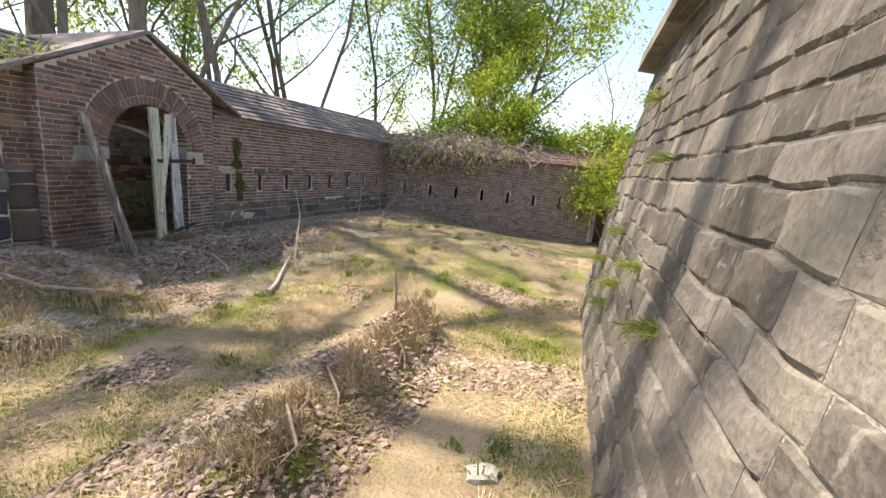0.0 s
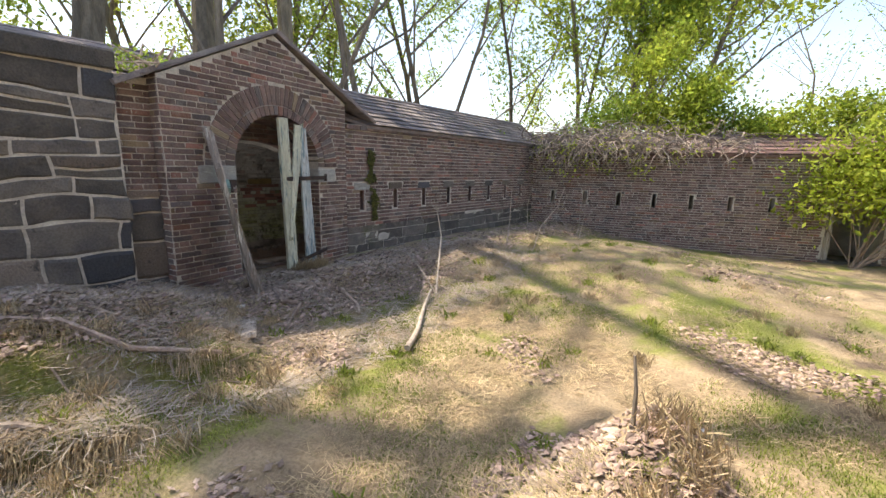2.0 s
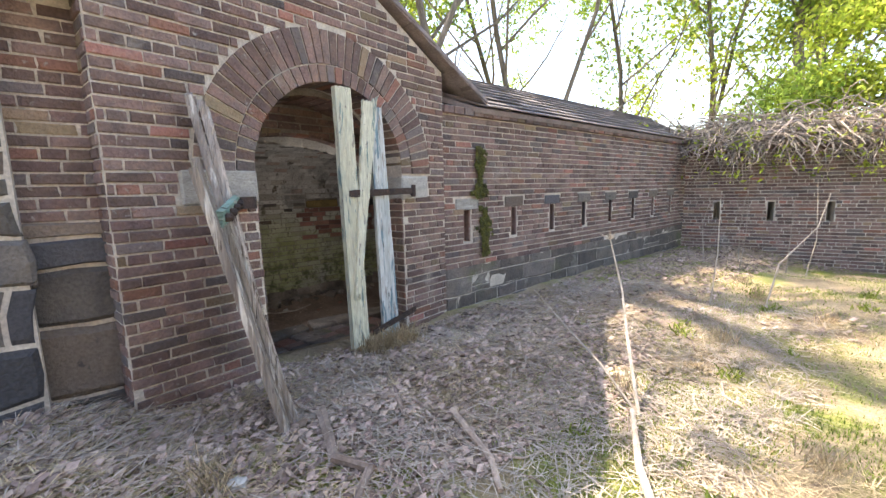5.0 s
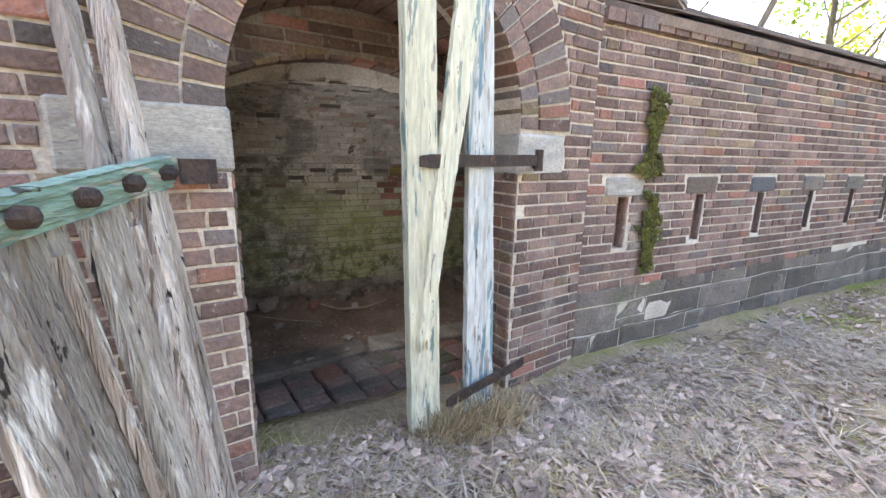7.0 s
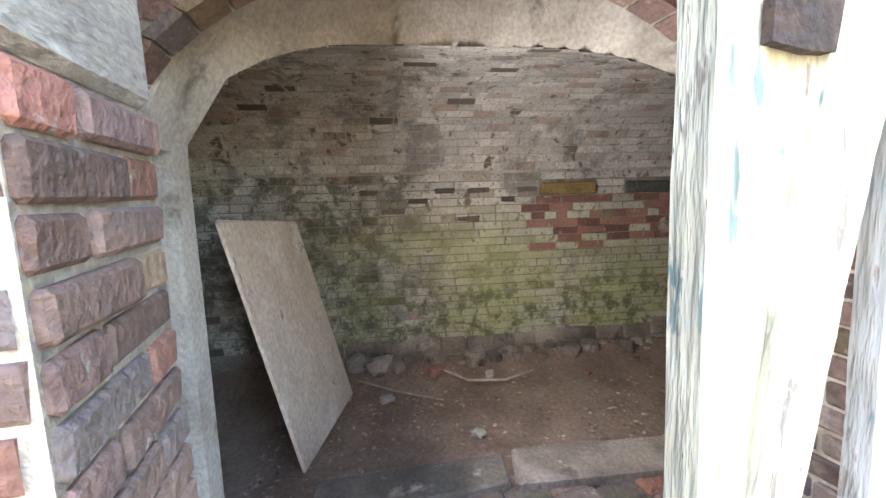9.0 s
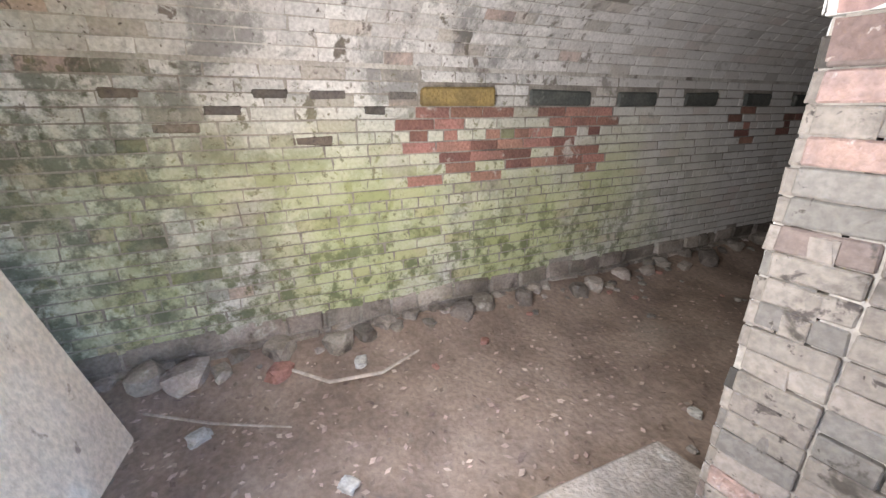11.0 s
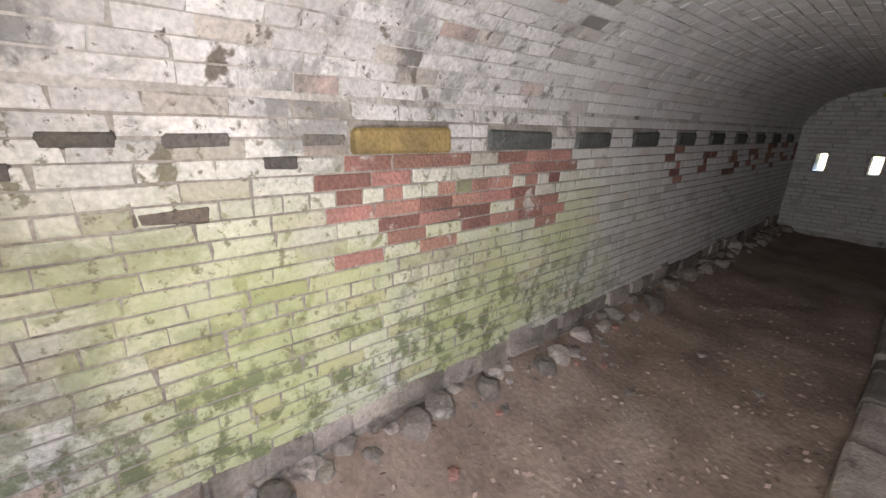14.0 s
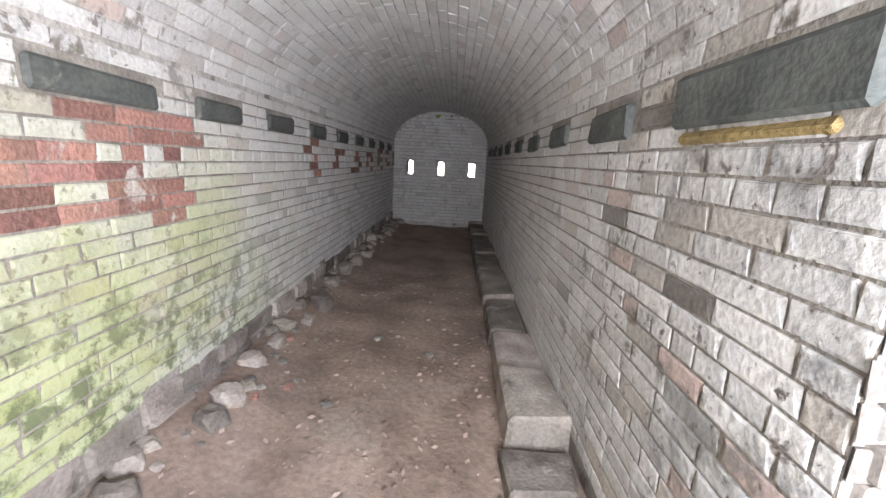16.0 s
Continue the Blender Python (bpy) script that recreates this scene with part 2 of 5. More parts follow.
M_FOOTING = surf("rough footing stone", (0.40, 0.35, 0.31), (0.23, 0.20, 0.175), 5, 0.95, 0.4, 0.35, [((0.52, 0.49, 0.45), 7, 0.6, 0.72), ((0.12, 0.10, 0.09), 4, 0.58, 0.72)])
M_BOARDPALE = surf("pale plywood board", (0.76, 0.65, 0.55), (0.64, 0.53, 0.44), 4, 0.7, 0.25, 0, [((0.82, 0.77, 0.71), 3, 0.55, 0.7), ((0.34, 0.26, 0.22), 12, 0.64, 0.72), ((0.42, 0.42, 0.46), 6, 0.68, 0.74)], stretch=(1, 1, 0.6))


# ---- mesh helpers ----
def mesh_ob(name, verts, faces, material, parent=None, label="", smooth=False):
    me = bpy.data.meshes.new(name)
    me.from_pydata([tuple(v) for v in verts], [], faces)
    me.materials.append(material)
    if smooth:
        me.polygons.foreach_set("use_smooth", [True] * len(me.polygons))
    ob = new(name, me)
    if parent is not None:
        ob.parent = parent
    if label:
        ob["label"] = label
    return ob


BOXF = [(0, 1, 2, 3), (7, 6, 5, 4), (0, 4, 5, 1), (1, 5, 6, 2), (2, 6, 7, 3), (3, 7, 4, 0)]


class Soup:
    """Collects faces for one mesh."""

    def __init__(self):
        self.v, self.f = [], []

    def add(self, verts, faces):
        k = len(self.v)
        self.v.extend(verts)
        self.f.extend([tuple(i + k for i in f) for f in faces])

    def box(self, c):
        self.add(c, BOXF)

    def tube(self, pts, radii, n=6):
        pts = [Vector(p) for p in pts]
        rings = []
        for i, p in enumerate(pts):
            d = (pts[min(i + 1, len(pts) - 1)] - pts[max(i - 1, 0)]).normalized()
            a = d.orthogonal().normalized() if i == 0 else (a - d * a.dot(d)).normalized()
            b = d.cross(a)
            rings.append([p + (a * math.cos(2 * math.pi * k / n) + b * math.sin(2 * math.pi * k / n)) * radii[i] for k in range(n)])
        fs = [(i * n + k, i * n + (k + 1) % n, (i + 1) * n + (k + 1) % n, (i + 1) * n + k) for i in range(len(pts) - 1) for k in range(n)]
        fs += [tuple(range(n))[::-1], tuple((len(pts) - 1) * n + k for k in range(n))]
        self.add([v for r in rings for v in r], fs)

    def done(self, name, material, parent=None, label="", smooth=False):
        return mesh_ob(name, self.v, self.f, material, parent, label, smooth)


def empty(name, at=(0, 0, 0), **tags):
    ob = new(name)
    ob.location = at
    return tagged(ob, **tags)


def under(parent, ob):
    """Parents ob, keeping its place in the world; parents stand unturned."""
    ob.parent = parent
    ob.matrix_parent_inverse = Matrix.Translation(-Vector(parent.location))
    return ob


class Face:
    """An upright plane: u runs along it, d out of it, z up."""

    def __init__(self, a, b, flip=False):
        a, b = Vector((*a, 0)), Vector((*b, 0))
        self.o, self.u, self.len = a, (b - a).normalized(), (b - a).length
        self.n = Vector((self.u.y, -self.u.x, 0)) * (-1 if flip else 1)
        self.zv = Vector((0, 0, 1))

    def p(self, u, d, z):
        return self.o + self.u * u + self.n * d + self.zv * z


def solid(name, face, us, spans, depth, material, front=0.0, **tags):
    """A wall of upright slices: spans(u, k) gives the solid stretches in z at u; k is the slice."""
    s = Soup()
    for k in range(len(us) - 1):
        a, b = us[k], us[k + 1]
        sa, sb = spans(a, (a + b) / 2), spans(b, (a + b) / 2)
        for (l0, h0), (l1, h1) in zip(sa, sb):
            if h0 - l0 < 1e-4 and h1 - l1 < 1e-4:
                continue
            s.box([face.p(a, front, l0), face.p(b, front, l1), face.p(b, front, h1), face.p(a, front, h0),
                   face.p(a, -depth, l0), face.p(b, -depth, l1), face.p(b, -depth, h1), face.p(a, -depth, h0)])
    return tagged(s.done(name, material), kind="structure", **tags)


def brick_runs(u0, u1, z0, z1, keep, course=0.0597, length=0.205, joint=0.012, header_every=6, rng=random):
    """Bricks of a wall in running bond, cut where keep(u, z) says so: centre u, centre z, length, height."""
    out, rows = [], int((z1 - z0) / course)
    for r in range(rows):
        z = z0 + (r + 0.5) * course
        step = length if r % header_every != header_every - 1 else length / 2
        u = u0 - (step / 2 if r % 2 else 0) - rng.random() * 0.02
        while u < u1:
            w = step * rng.uniform(0.88, 1.12)
            a, b = max(u, u0), min(u + w, u1)
            u += w
            if b - a < 0.03:
                continue
            n = 7
            ok = [keep(a + (b - a) * (i + 0.5) / n, z) for i in range(n)]
            i0 = None
            for i in range(n + 1):
                if i < n and ok[i]:
                    i0 = i if i0 is None else i0
                elif i0 is not None:
                    x0, x1 = a + (b - a) * i0 / n, a + (b - a) * i / n
                    if x1 - x0 > 0.035:
                        out.append(((x0 + x1) / 2, z, x1 - x0 - joint, course - joint))
                    i0 = None
    return out


UNIT = []
for k in range(5):
    rng = random.Random(k)
    q = lambda s: s + rng.uniform(-0.045, 0.045)
    c = 0.06
    v = [(q(-0.5), 0, q(-0.5)), (q(0.5), 0, q(-0.5)), (q(0.5), 0, q(0.5)), (q(-0.5), 0, q(0.5)), (q(-0.5), 0.6, q(-0.5)), (q(0.5), 0.6, q(-0.5)), (q(0.5), 0.6, q(0.5)), (q(-0.5), 0.6, q(0.5)),
         (q(-0.5 + c / 2), q(0.95), -0.5 + 1.6 * c), (q(0.5 - c / 2), q(0.95), -0.5 + 1.6 * c), (q(0.5 - c / 2), q(0.95), 0.5 - 1.6 * c), (q(-0.5 + c / 2), q(0.95), 0.5 - 1.6 * c)]
    f = [(0, 1, 5, 4), (1, 2, 6, 5), (2, 3, 7, 6), (3, 0, 4, 7), (4, 5, 9, 8), (5, 6, 10, 9), (6, 7, 11, 10), (7, 4, 8, 11), (8, 9, 10, 11)]
    UNIT.append((v, f))
UNIT_MESH = {}


def lay(face, list_of, material, parent, piece="brick", near=None, proud=0.011, bulk="brickwork", turn=None, rng=random):
    """Lays pieces on a face: those that near(u, z) picks, up to 300, as parts, the rest in one part."""
    s, n = Soup(), 0
    for u, z, w, h in list_of:
        k, d = rng.randrange(5), proud * rng.uniform(0.55, 1.25)
        if near and n < 300 and near(u, z):
            n += 1
            key = (piece, material.name, k)
            if key not in UNIT_MESH:
                me = bpy.data.meshes.new(piece)
                me.from_pydata(*[UNIT[k][0], [], UNIT[k][1]])
                me.materials.append(material)
                UNIT_MESH[key] = me
            ob = new(piece, UNIT_MESH[key])
            x, y = face.u * w, face.n * d
            o = face.p(u, 0, z)
            t = face.zv * h
            ob.matrix_world = Matrix(((x.x, y.x, t.x, o.x), (x.y, y.y, t.y, o.y), (x.z, y.z, t.z, o.z), (0, 0, 0, 1)))
            ob.parent = parent
        else:
            s.add([face.p(u + a * w, b * d, z + c * h) for a, b, c in UNIT[k][0]], UNIT[k][1])
    if s.v:
        ob = s.done(bulk, material, parent)
        ob["kind"] = "stuff"


# ---- plan ----
PORTAL = Face((-5.655, 3.98), (-6.035, 6.50))
CURTAIN = Face((-6.05, 6.50), (-6.05, 12.66))
FAR = Face((-6.05, 12.66), (-6.05 + 0.942 * 14, 12.66 + 0.335 * 14))
LEFTSTONE = Face((-5.74, -8.0), (-5.74, 3.66))
DOOR_U = (0.74, 2.0)      # along the portal
DOOR_C, DOOR_R = 1.37, 0.63
SPRING, RISE = 1.95, 0.64
BASE = 0.35
THICK = 0.75
XR, XL, END = -6.80, -8.47, 13.4
FLOOR = 0.30
EAVE, RIDGE_X, RIDGE_Z = 2.60, -7.5, 3.38


def door_top(u):
    k = (u - DOOR_C) / DOOR_R
    return SPRING + RISE * math.sqrt(max(0.0, 1 - k * k))


def gable(u):
    """The portal's top edge."""
    peak, zp = 1.36, 3.50
    return zp - (peak - u) * (zp - 2.86) / (peak - 0.10) if u < peak else max(zp - (u - peak) * (zp - 2.60) / (3.05 - peak), 2.60)


def sm(x, a, b):
    t = min(max((x - a) / (b - a), 0.0), 1.0)
    return t * t * (3 - 2 * t)


def bump_at(x, y, cx, cy, rx, ry, h, turn=0.0):
    c, s = math.cos(turn), math.sin(turn)
    dx, dy = x - cx, y - cy
    a, b = (dx * c + dy * s) / rx, (-dx * s + dy * c) / ry
    return h * math.exp(-(a * a + b * b))


def yard(x, y):
    """Height of the yard's ground."""
    h = 0.36
    h += 0.23 * sm(x, -3.9, -5.1)
    h += bump_at(x, y, -3.2, 9.3, 1.9, 2.2, 0.38)
    h += bump_at(x, y, -1.2, 9.0, 1.2, 2.2, 0.10)
    h += bump_at(x, y, 0.9, 2.0, 1.6, 3.2, 0.26)
    h += bump_at(x, y, -4.6, 2.6, 1.3, 1.2, 0.12)
    h -= 0.28 * sm(y, 11.0, 14.2) * sm(x, -5.0, -1.0)
    # the eroded ridge in the middle of the yard
    t = min(max((y - 2.2) / 2.6, 0.0), 1.0)
    cx = -1.0 - 0.17 * t + 0.06 * noise.noise((0, y * 1.7, 2))
    w = 0.26 if x > cx else 0.62 - 0.30 * t
    h += (0.25 + 0.13 * t + 0.10 * noise.noise((x * 2.5, y * 2.2, 6))) * math.exp(-((x - cx) / w) ** 2) * sm(y, 0.9, 2.4) * sm(y, 5.15, 4.75)
    # ledges beside the stone wall
    h += 0.17 * sm(x + 0.62 * (3.0 - y) * 0.4, -4.08, -4.2) * sm(y, 4.2, 3.6)
    h += 0.10 * sm(x + 0.3 * (3.0 - y), -3.47, -3.57) * sm(y, 3.4, 2.9)
    h += 0.035 * noise.noise((x * 1.3, y * 1.3, 0)) + 0.018 * noise.noise((x * 4.1, y * 4.1, 3)) + 0.008 * noise.noise((x * 11, y * 11, 7))
    return h


def far_side(x, y):
    """Metres behind the far wall's outer face."""
    return -(Vector((x, y, 0)) - FAR.o).dot(FAR.n)


def ground_z(x, y):
    if x < -6.2:
        return 0.05 if x > -9.0 and y < 14.4 else 0.05 + 1.6 * sm(x, -9.0, -9.6) if y < 14.4 else 0.05 + 0.6 * sm(y, 14.4, 20)
    k = far_side(x, y)
    if k > 0.25:
        return 0.0 if k < 3.0 else 0.0 + 2.0 * sm(k, 3.0, 4.5)
    return yard(x, y)


def axis_steps(lo, hi, step, far):
    mid = list(np.arange(lo, hi + 1e-6, step))
    out, d, x = [], step, hi
    while x < far:
        d *= 1.45
        x += d
        out.append(x)
    left, d, x = [], step, lo
    while x > -far:
        d *= 1.45
        x -= d
        left.append(x)
    return left[::-1] + mid + out


gx, gy = axis_steps(-6.6, 1.6, 0.075, 1800), axis_steps(0.4, 15.0, 0.085, 1800)
gv = [(x, y, ground_z(x, y)) for y in gy for x in gx]
nx = len(gx)
gf = [(j * nx + i, j * nx + i + 1, (j + 1) * nx + i + 1, (j + 1) * nx + i) for j in range(len(gy) - 1) for i in range(nx - 1)]
ground = tagged(mesh_ob("ground", gv, gf, M_GROUND, smooth=True), "uneven ground of straw, thin grass and bare earth", "ground", kind="structure")

# ---- portal and curtain wall ----
us = sorted({0.0, 2.548, 1.36, *DOOR_U, *[DOOR_C + DOOR_R * math.sin(a * math.pi / 2) for a in np.linspace(-1, 1, 25)]})


def portal_spans(u, mid):
    if DOOR_U[0] < mid < DOOR_U[1]:
        return [(door_top(u), gable(u))]
    return [(BASE, gable(u))]


portal = solid("wall_portal", PORTAL, us, portal_spans, 0.30, M_MORTAR, label="gabled portal wall of dark weathered red brick with arched doorway", category="wall")

INNER = Face((-6.02, 3.9), (-6.32, 6.52))
IN_U, VZ, VRISE = (0.50, 2.44), 1.78, 0.55


def inner_top(u):
    k = (2 * u - sum(IN_U)) / (IN_U[1] - IN_U[0])
    return 1.70 + 0.60 * math.sqrt(max(0.0, 1 - k * k))


iu = sorted({0.0, 2.637, *IN_U, *[sum(IN_U) / 2 + (IN_U[1] - IN_U[0]) / 2 * math.sin(a * math.pi / 2) for a in np.linspace(-1, 1, 21)]})
def passage_top(u):
    k = (2 * u - sum(IN_U)) / (IN_U[1] - IN_U[0])
    return 1.70 + 0.85 * math.sqrt(max(0.0, 1 - k * k))


passage = solid("wall_passage", INNER, iu, lambda u, m: [(passage_top(u), 2.62)] if IN_U[0] < m < IN_U[1] else [(0.1, 2.62)], 0.38, M_WORNJOINT, front=-0.005, label="inner reveal of the doorway in worn whitewashed brick", category="wall")
tympanum = solid("wall_tympanum", INNER, iu, lambda u, m: [(inner_top(u), 2.75)] if IN_U[0] < m < IN_U[1] else [(1.5, 2.75)], 0.48, M_WORNJOINT, front=-0.39, label="whitewashed wall over the inner doorway", category="wall")
SLITS = [0.315 + 0.74 * k for k in range(8)]
SW, SZ0, SZ1 = 0.10, 1.28, 1.60
cu = sorted({0.0, CURTAIN.len, *[s - SW / 2 for s in SLITS if s < 6], *[s + SW / 2 for s in SLITS if s < 6]})


def curtain_spans(u, mid):
    if any(abs(mid - s) < SW / 2 for s in SLITS):
        return [(BASE, SZ0), (SZ1, EAVE)]
    return [(BASE, EAVE)]


curtain = solid("wall_curtain", CURTAIN, cu, curtain_spans, 0.64, M_MORTAR, label="long brick gallery wall with narrow loopholes and a stone base", category="wall")

FSL = [0.55 + 0.805 * k for k in range(7)]
FDOOR = (6.45, 7.45, 1.36)
FZ0, FZ1, FTOP = 1.12, 1.46, 2.42
fu = sorted({0.0, 14.0, FDOOR[0], FDOOR[1], *[s - SW / 2 for s in FSL], *[s + SW / 2 for s in FSL]})


def far_spans(u, mid):
    if FDOOR[0] < mid < FDOOR[1]:
        return [(FDOOR[2], FTOP)]
    if any(abs(mid - s) < SW / 2 for s in FSL):
        return [(-0.2, FZ0), (FZ1, FTOP)]
    return [(-0.2, FTOP)]


farwall = solid("wall_far", FAR, fu, far_spans, 0.7, M_MORTAR, label="far brick gallery wall with a row of loopholes", category="wall")
farback = solid("wall_far_back", FAR, [0.0, 14.0], lambda u, m: [(-0.2, 2.9)], 2.2, M_MORTAR, front=-1.72, label="plain back wall of the far gallery", category="wall")

leftwall = solid("wall_left_stone", LEFTSTONE, [0, LEFTSTONE.len], lambda u, m: [(BASE, 2.92)], 1.2, M_MORTAR, label="wall of large dark squared stones with pale joints", category="wall")
RECESS = Face((-5.84, 3.62), (-5.80, 4.30))
recess = solid("wall_recess", RECESS, [0, RECESS.len], lambda u, m: [(BASE, 2.78)], 0.8, M_MORTAR, label="narrow set-back strip of brick beside the portal", category="wall")

# ---- gallery inside ----
RIGHT_IN = Face((XR, END), (XR, 6.278))
LEFT_IN = Face((XL, -1.0), (XL, END))
leftin = solid("wall_gallery_back", LEFT_IN, [0, LEFT_IN.len], lambda u, m: [(0.0, 1.78)], 0.5, M_WORNJOINT, label="whitewashed brick back wall of the gallery with green algae", category="wall")
rightin = solid("wall_gallery_front", RIGHT_IN, [0, RIGHT_IN.len], lambda u, m: [(0.0, 1.78)], 0.10, M_WORNJOINT, label="whitewashed inner face of the loophole wall", category="wall")
ENDF = Face((XL, END), (XR, END))
ends = [0.30, 0.86, 1.42]
eu = sorted({-0.2, ENDF.len + 0.2, *[e - 0.06 for e in ends], *[e + 0.06 for e in ends]})
endwall = solid("wall_gallery_end", ENDF, eu, lambda u, m: [(0.0, 1.22), (1.46, 2.9)] if any(abs(m - e) < 0.06 for e in ends) else [(0.0, 2.9)], 0.4, M_LIMEJOINT, label="end wall of the gallery with three bright loopholes", category="wall")
STARTF = Face((XR, -1.0), (XL, -1.0))
startwall = solid("wall_gallery_start", STARTF, [-0.2, STARTF.len + 0.2], lambda u, m: [(0.0, 2.9)], 0.4, M_LIMEJOINT, label="plain whitewashed end wall", category="wall")
# the wall between the left stone wall and the gallery
SIDE_IN = Face((XR, 4.40), (XR, -1.0))
sidein = solid("wall_gallery_side", SIDE_IN, [0, SIDE_IN.len], lambda u, m: [(0.0, 1.78)], 0.10, M_LIMEJOINT, label="whitewashed inner face beside the doorway", category="wall")
VR, VX = (XR - XL) / 2, (XR + XL) / 2
DY0, DY1 = 4.40, 6.25


def vault_start(y):
    """The angle at which the vault begins: higher over the doorway."""
    k = (2 * y - DY0 - DY1) / (DY1 - DY0)
    if abs(k) >= 1:
        return 0.0
    h = 0.02 + 0.50 * math.sqrt(1 - k * k)
    return math.asin(min(h / VRISE, 0.97))


def vault_p(y, a, g=0.0):
    return (VX + (VR + g) * math.cos(a), y, VZ + (VRISE + g) * math.sin(a))


vy = [-1.0, 1.0, 3.0, *np.linspace(DY0, DY1, 19), 7.0, 8.0, 9.0, 10.0, 11.0, 12.0, END]
vs = Soup()
segs = 20
for y0, y1 in zip(vy[:-1], vy[1:]):
    a0, a1 = vault_start(y0 + 1e-4), vault_start(y1 - 1e-4)
    for k in range(segs):
        b = [a0 + (math.pi - a0) * (k + e) / segs for e in (0, 1)]
        c = [a1 + (math.pi - a1) * (k + e) / segs for e in (0, 1)]
        vs.box([vault_p(y0, b[0]), vault_p(y1, c[0]), vault_p(y1, c[1]), vault_p(y0, b[1]), vault_p(y0, b[0], 0.25), vault_p(y1, c[0], 0.25), vault_p(y1, c[1], 0.25), vault_p(y0, b[1], 0.25)])
vault = tagged(vs.done("ceiling_vault", M_LIMEJOINT), "whitewashed brick barrel vault", "ceiling", kind="structure")
fy = np.arange(-1.0, END + 0.1, 0.12)
fx = np.linspace(XL - 0.05, XR + 0.9, 24)
fv = [(x, y, FLOOR + 0.03 * noise.noise((x * 2, y * 2, 5)) + 0.012 * noise.noise((x * 9, y * 9, 1)) + 0.10 * sm(x, XL + 0.4, XL) + 0.22 * sm(x, XR + 0.15, XR + 0.6)) for y in fy for x in fx]
nf = len(fx)
ff = [(j * nf + i, j * nf + i + 1, (j + 1) * nf + i + 1, (j + 1) * nf + i) for j in range(len(fy) - 1) for i in range(nf - 1)]
floor = tagged(mesh_ob("floor", fv, ff, M_EARTH, smooth=True), "trodden earth floor of the gallery with litter", "floor", kind="structure")

# ---- roofs ----
def slab(name, quad, t, material, **tags):
    a, b, c, d = [Vector(q) for q in quad]
    n = (b - a).cross(d - a).normalized() * t
    s = Soup()
    s.box([a, b, c, d, a - n, b - n, c - n, d - n])
    return tagged(s.done(name, material), **tags)


roof = slab("roof_gallery", [(-5.98, 6.9, 2.60), (-5.98, 13.1, 2.60), (RIDGE_X, 14.4, RIDGE_Z), (RIDGE_X, 4.9, RIDGE_Z)], 0.05, M_ROOF, label="sloping roof of long grey slates", category="roof", kind="structure")
roofb = slab("roof_gallery_back", [(RIDGE_X, -1.4, RIDGE_Z), (RIDGE_X, 14.4, RIDGE_Z), (-9.4, 14.4, 2.4), (-9.4, -1.4, 2.4)], 0.05, M_ROOF, label="rear slope of the gallery roof", category="roof", kind="structure")
proofr = slab("roof_portal", [(-5.96, 7.02, 2.63), (RIDGE_X, 7.02, 2.63), (RIDGE_X, 5.36, 3.53), (-5.83, 5.36, 3.53)][::-1], 0.05, M_ROOF, label="slate slope over the portal gable", category="roof", kind="structure")
proofl = slab("roof_portal_left", [(-5.62, 3.65, 2.66), (-9.0, 3.65, 2.66), (-9.0, 5.36, 3.53), (-5.80, 5.36, 3.53)], 0.05, M_ROOF, label="pale worn slates over the portal", category="roof", kind="structure")
roofl = slab("roof_left", [(-5.9, -2.0, 2.9), (-5.9, 3.7, 2.75), (RIDGE_X, 5.2, RIDGE_Z), (RIDGE_X, -2.0, RIDGE_Z)], 0.05, M_ROOF, label="slate roof behind the stone wall", category="roof", kind="structure")
frn = FAR.n
fr = [FAR.p(-0.3, 0.08, FTOP), FAR.p(14, 0.08, FTOP), FAR.p(14, -1.8, 3.0), FAR.p(-0.9, -1.8, 3.0)]
rooffar = slab("roof_far", fr, 0.06, M_ROOFRED, label="reddish slate roof buried in brambles", category="roof", kind="structure")

# ---- scarp ----
def scarp_p(y, z):
    """A place on the scarp's face."""
    return (0.53 - 0.075 * (y - 4.2) + 0.135 * (z - 0.5), y, z)


s = Soup()
ys = [-9.0, 7.15]
a, b = [scarp_p(y, 0.0) for y in ys]
c, d = [scarp_p(y, 6.0) for y in ys[::-1]]
e = [(p[0] + 6, p[1], p[2]) for p in (a, b, c, d)]
e[1] = (e[1][0], e[1][1] + 2.5, e[1][2])
e[2] = (e[2][0], e[2][1] + 2.5, e[2][2])
s.box([b, a, d, c, e[1], e[0], e[3], e[2]])
scarp = tagged(s.done("wall_scarp", M_SCARPJOINT), "tall battered fort wall of rough grey stone", "wall", kind="structure")


class Batter(Face):
    """The scarp's sloping face, seen from the yard."""

    def __init__(self):
        self.o = Vector(scarp_p(7.15, 0.0))
        self.u = (Vector(scarp_p(-9.0, 0.0)) - self.o).normalized()
        self.zv = (Vector(scarp_p(7.15, 1.0)) - self.o).normalized()
        self.n = self.zv.cross(self.u).normalized()
        if self.n.x > 0:
            self.n = -self.n
        self.len = 16.0


SCARP = Batter()

def block(name, corners, material, parent, jitter=0.006, label="", rng=random, bevel=0.012):
    """A rough stone from eight corners, its edges a little uneven."""
    bm = bmesh.new()
    vs_ = [bm.verts.new(Vector(c) + Vector([rng.uniform(-jitter, jitter) for _ in range(3)])) for c in corners]
    for f in BOXF:
        bm.faces.new([vs_[i] for i in f])
    bmesh.ops.recalc_face_normals(bm, faces=bm.faces)
    bmesh.ops.bevel(bm, geom=bm.edges[:], offset=bevel, segments=1, affect="EDGES")
    me = bpy.data.meshes.new(name)
    bm.to_mesh(me)
    bm.free()
    me.materials.append(material)
    ob = new(name, me)
    if parent is not None:
        ob.parent = parent
    if label:
        ob["label"] = label
    return ob


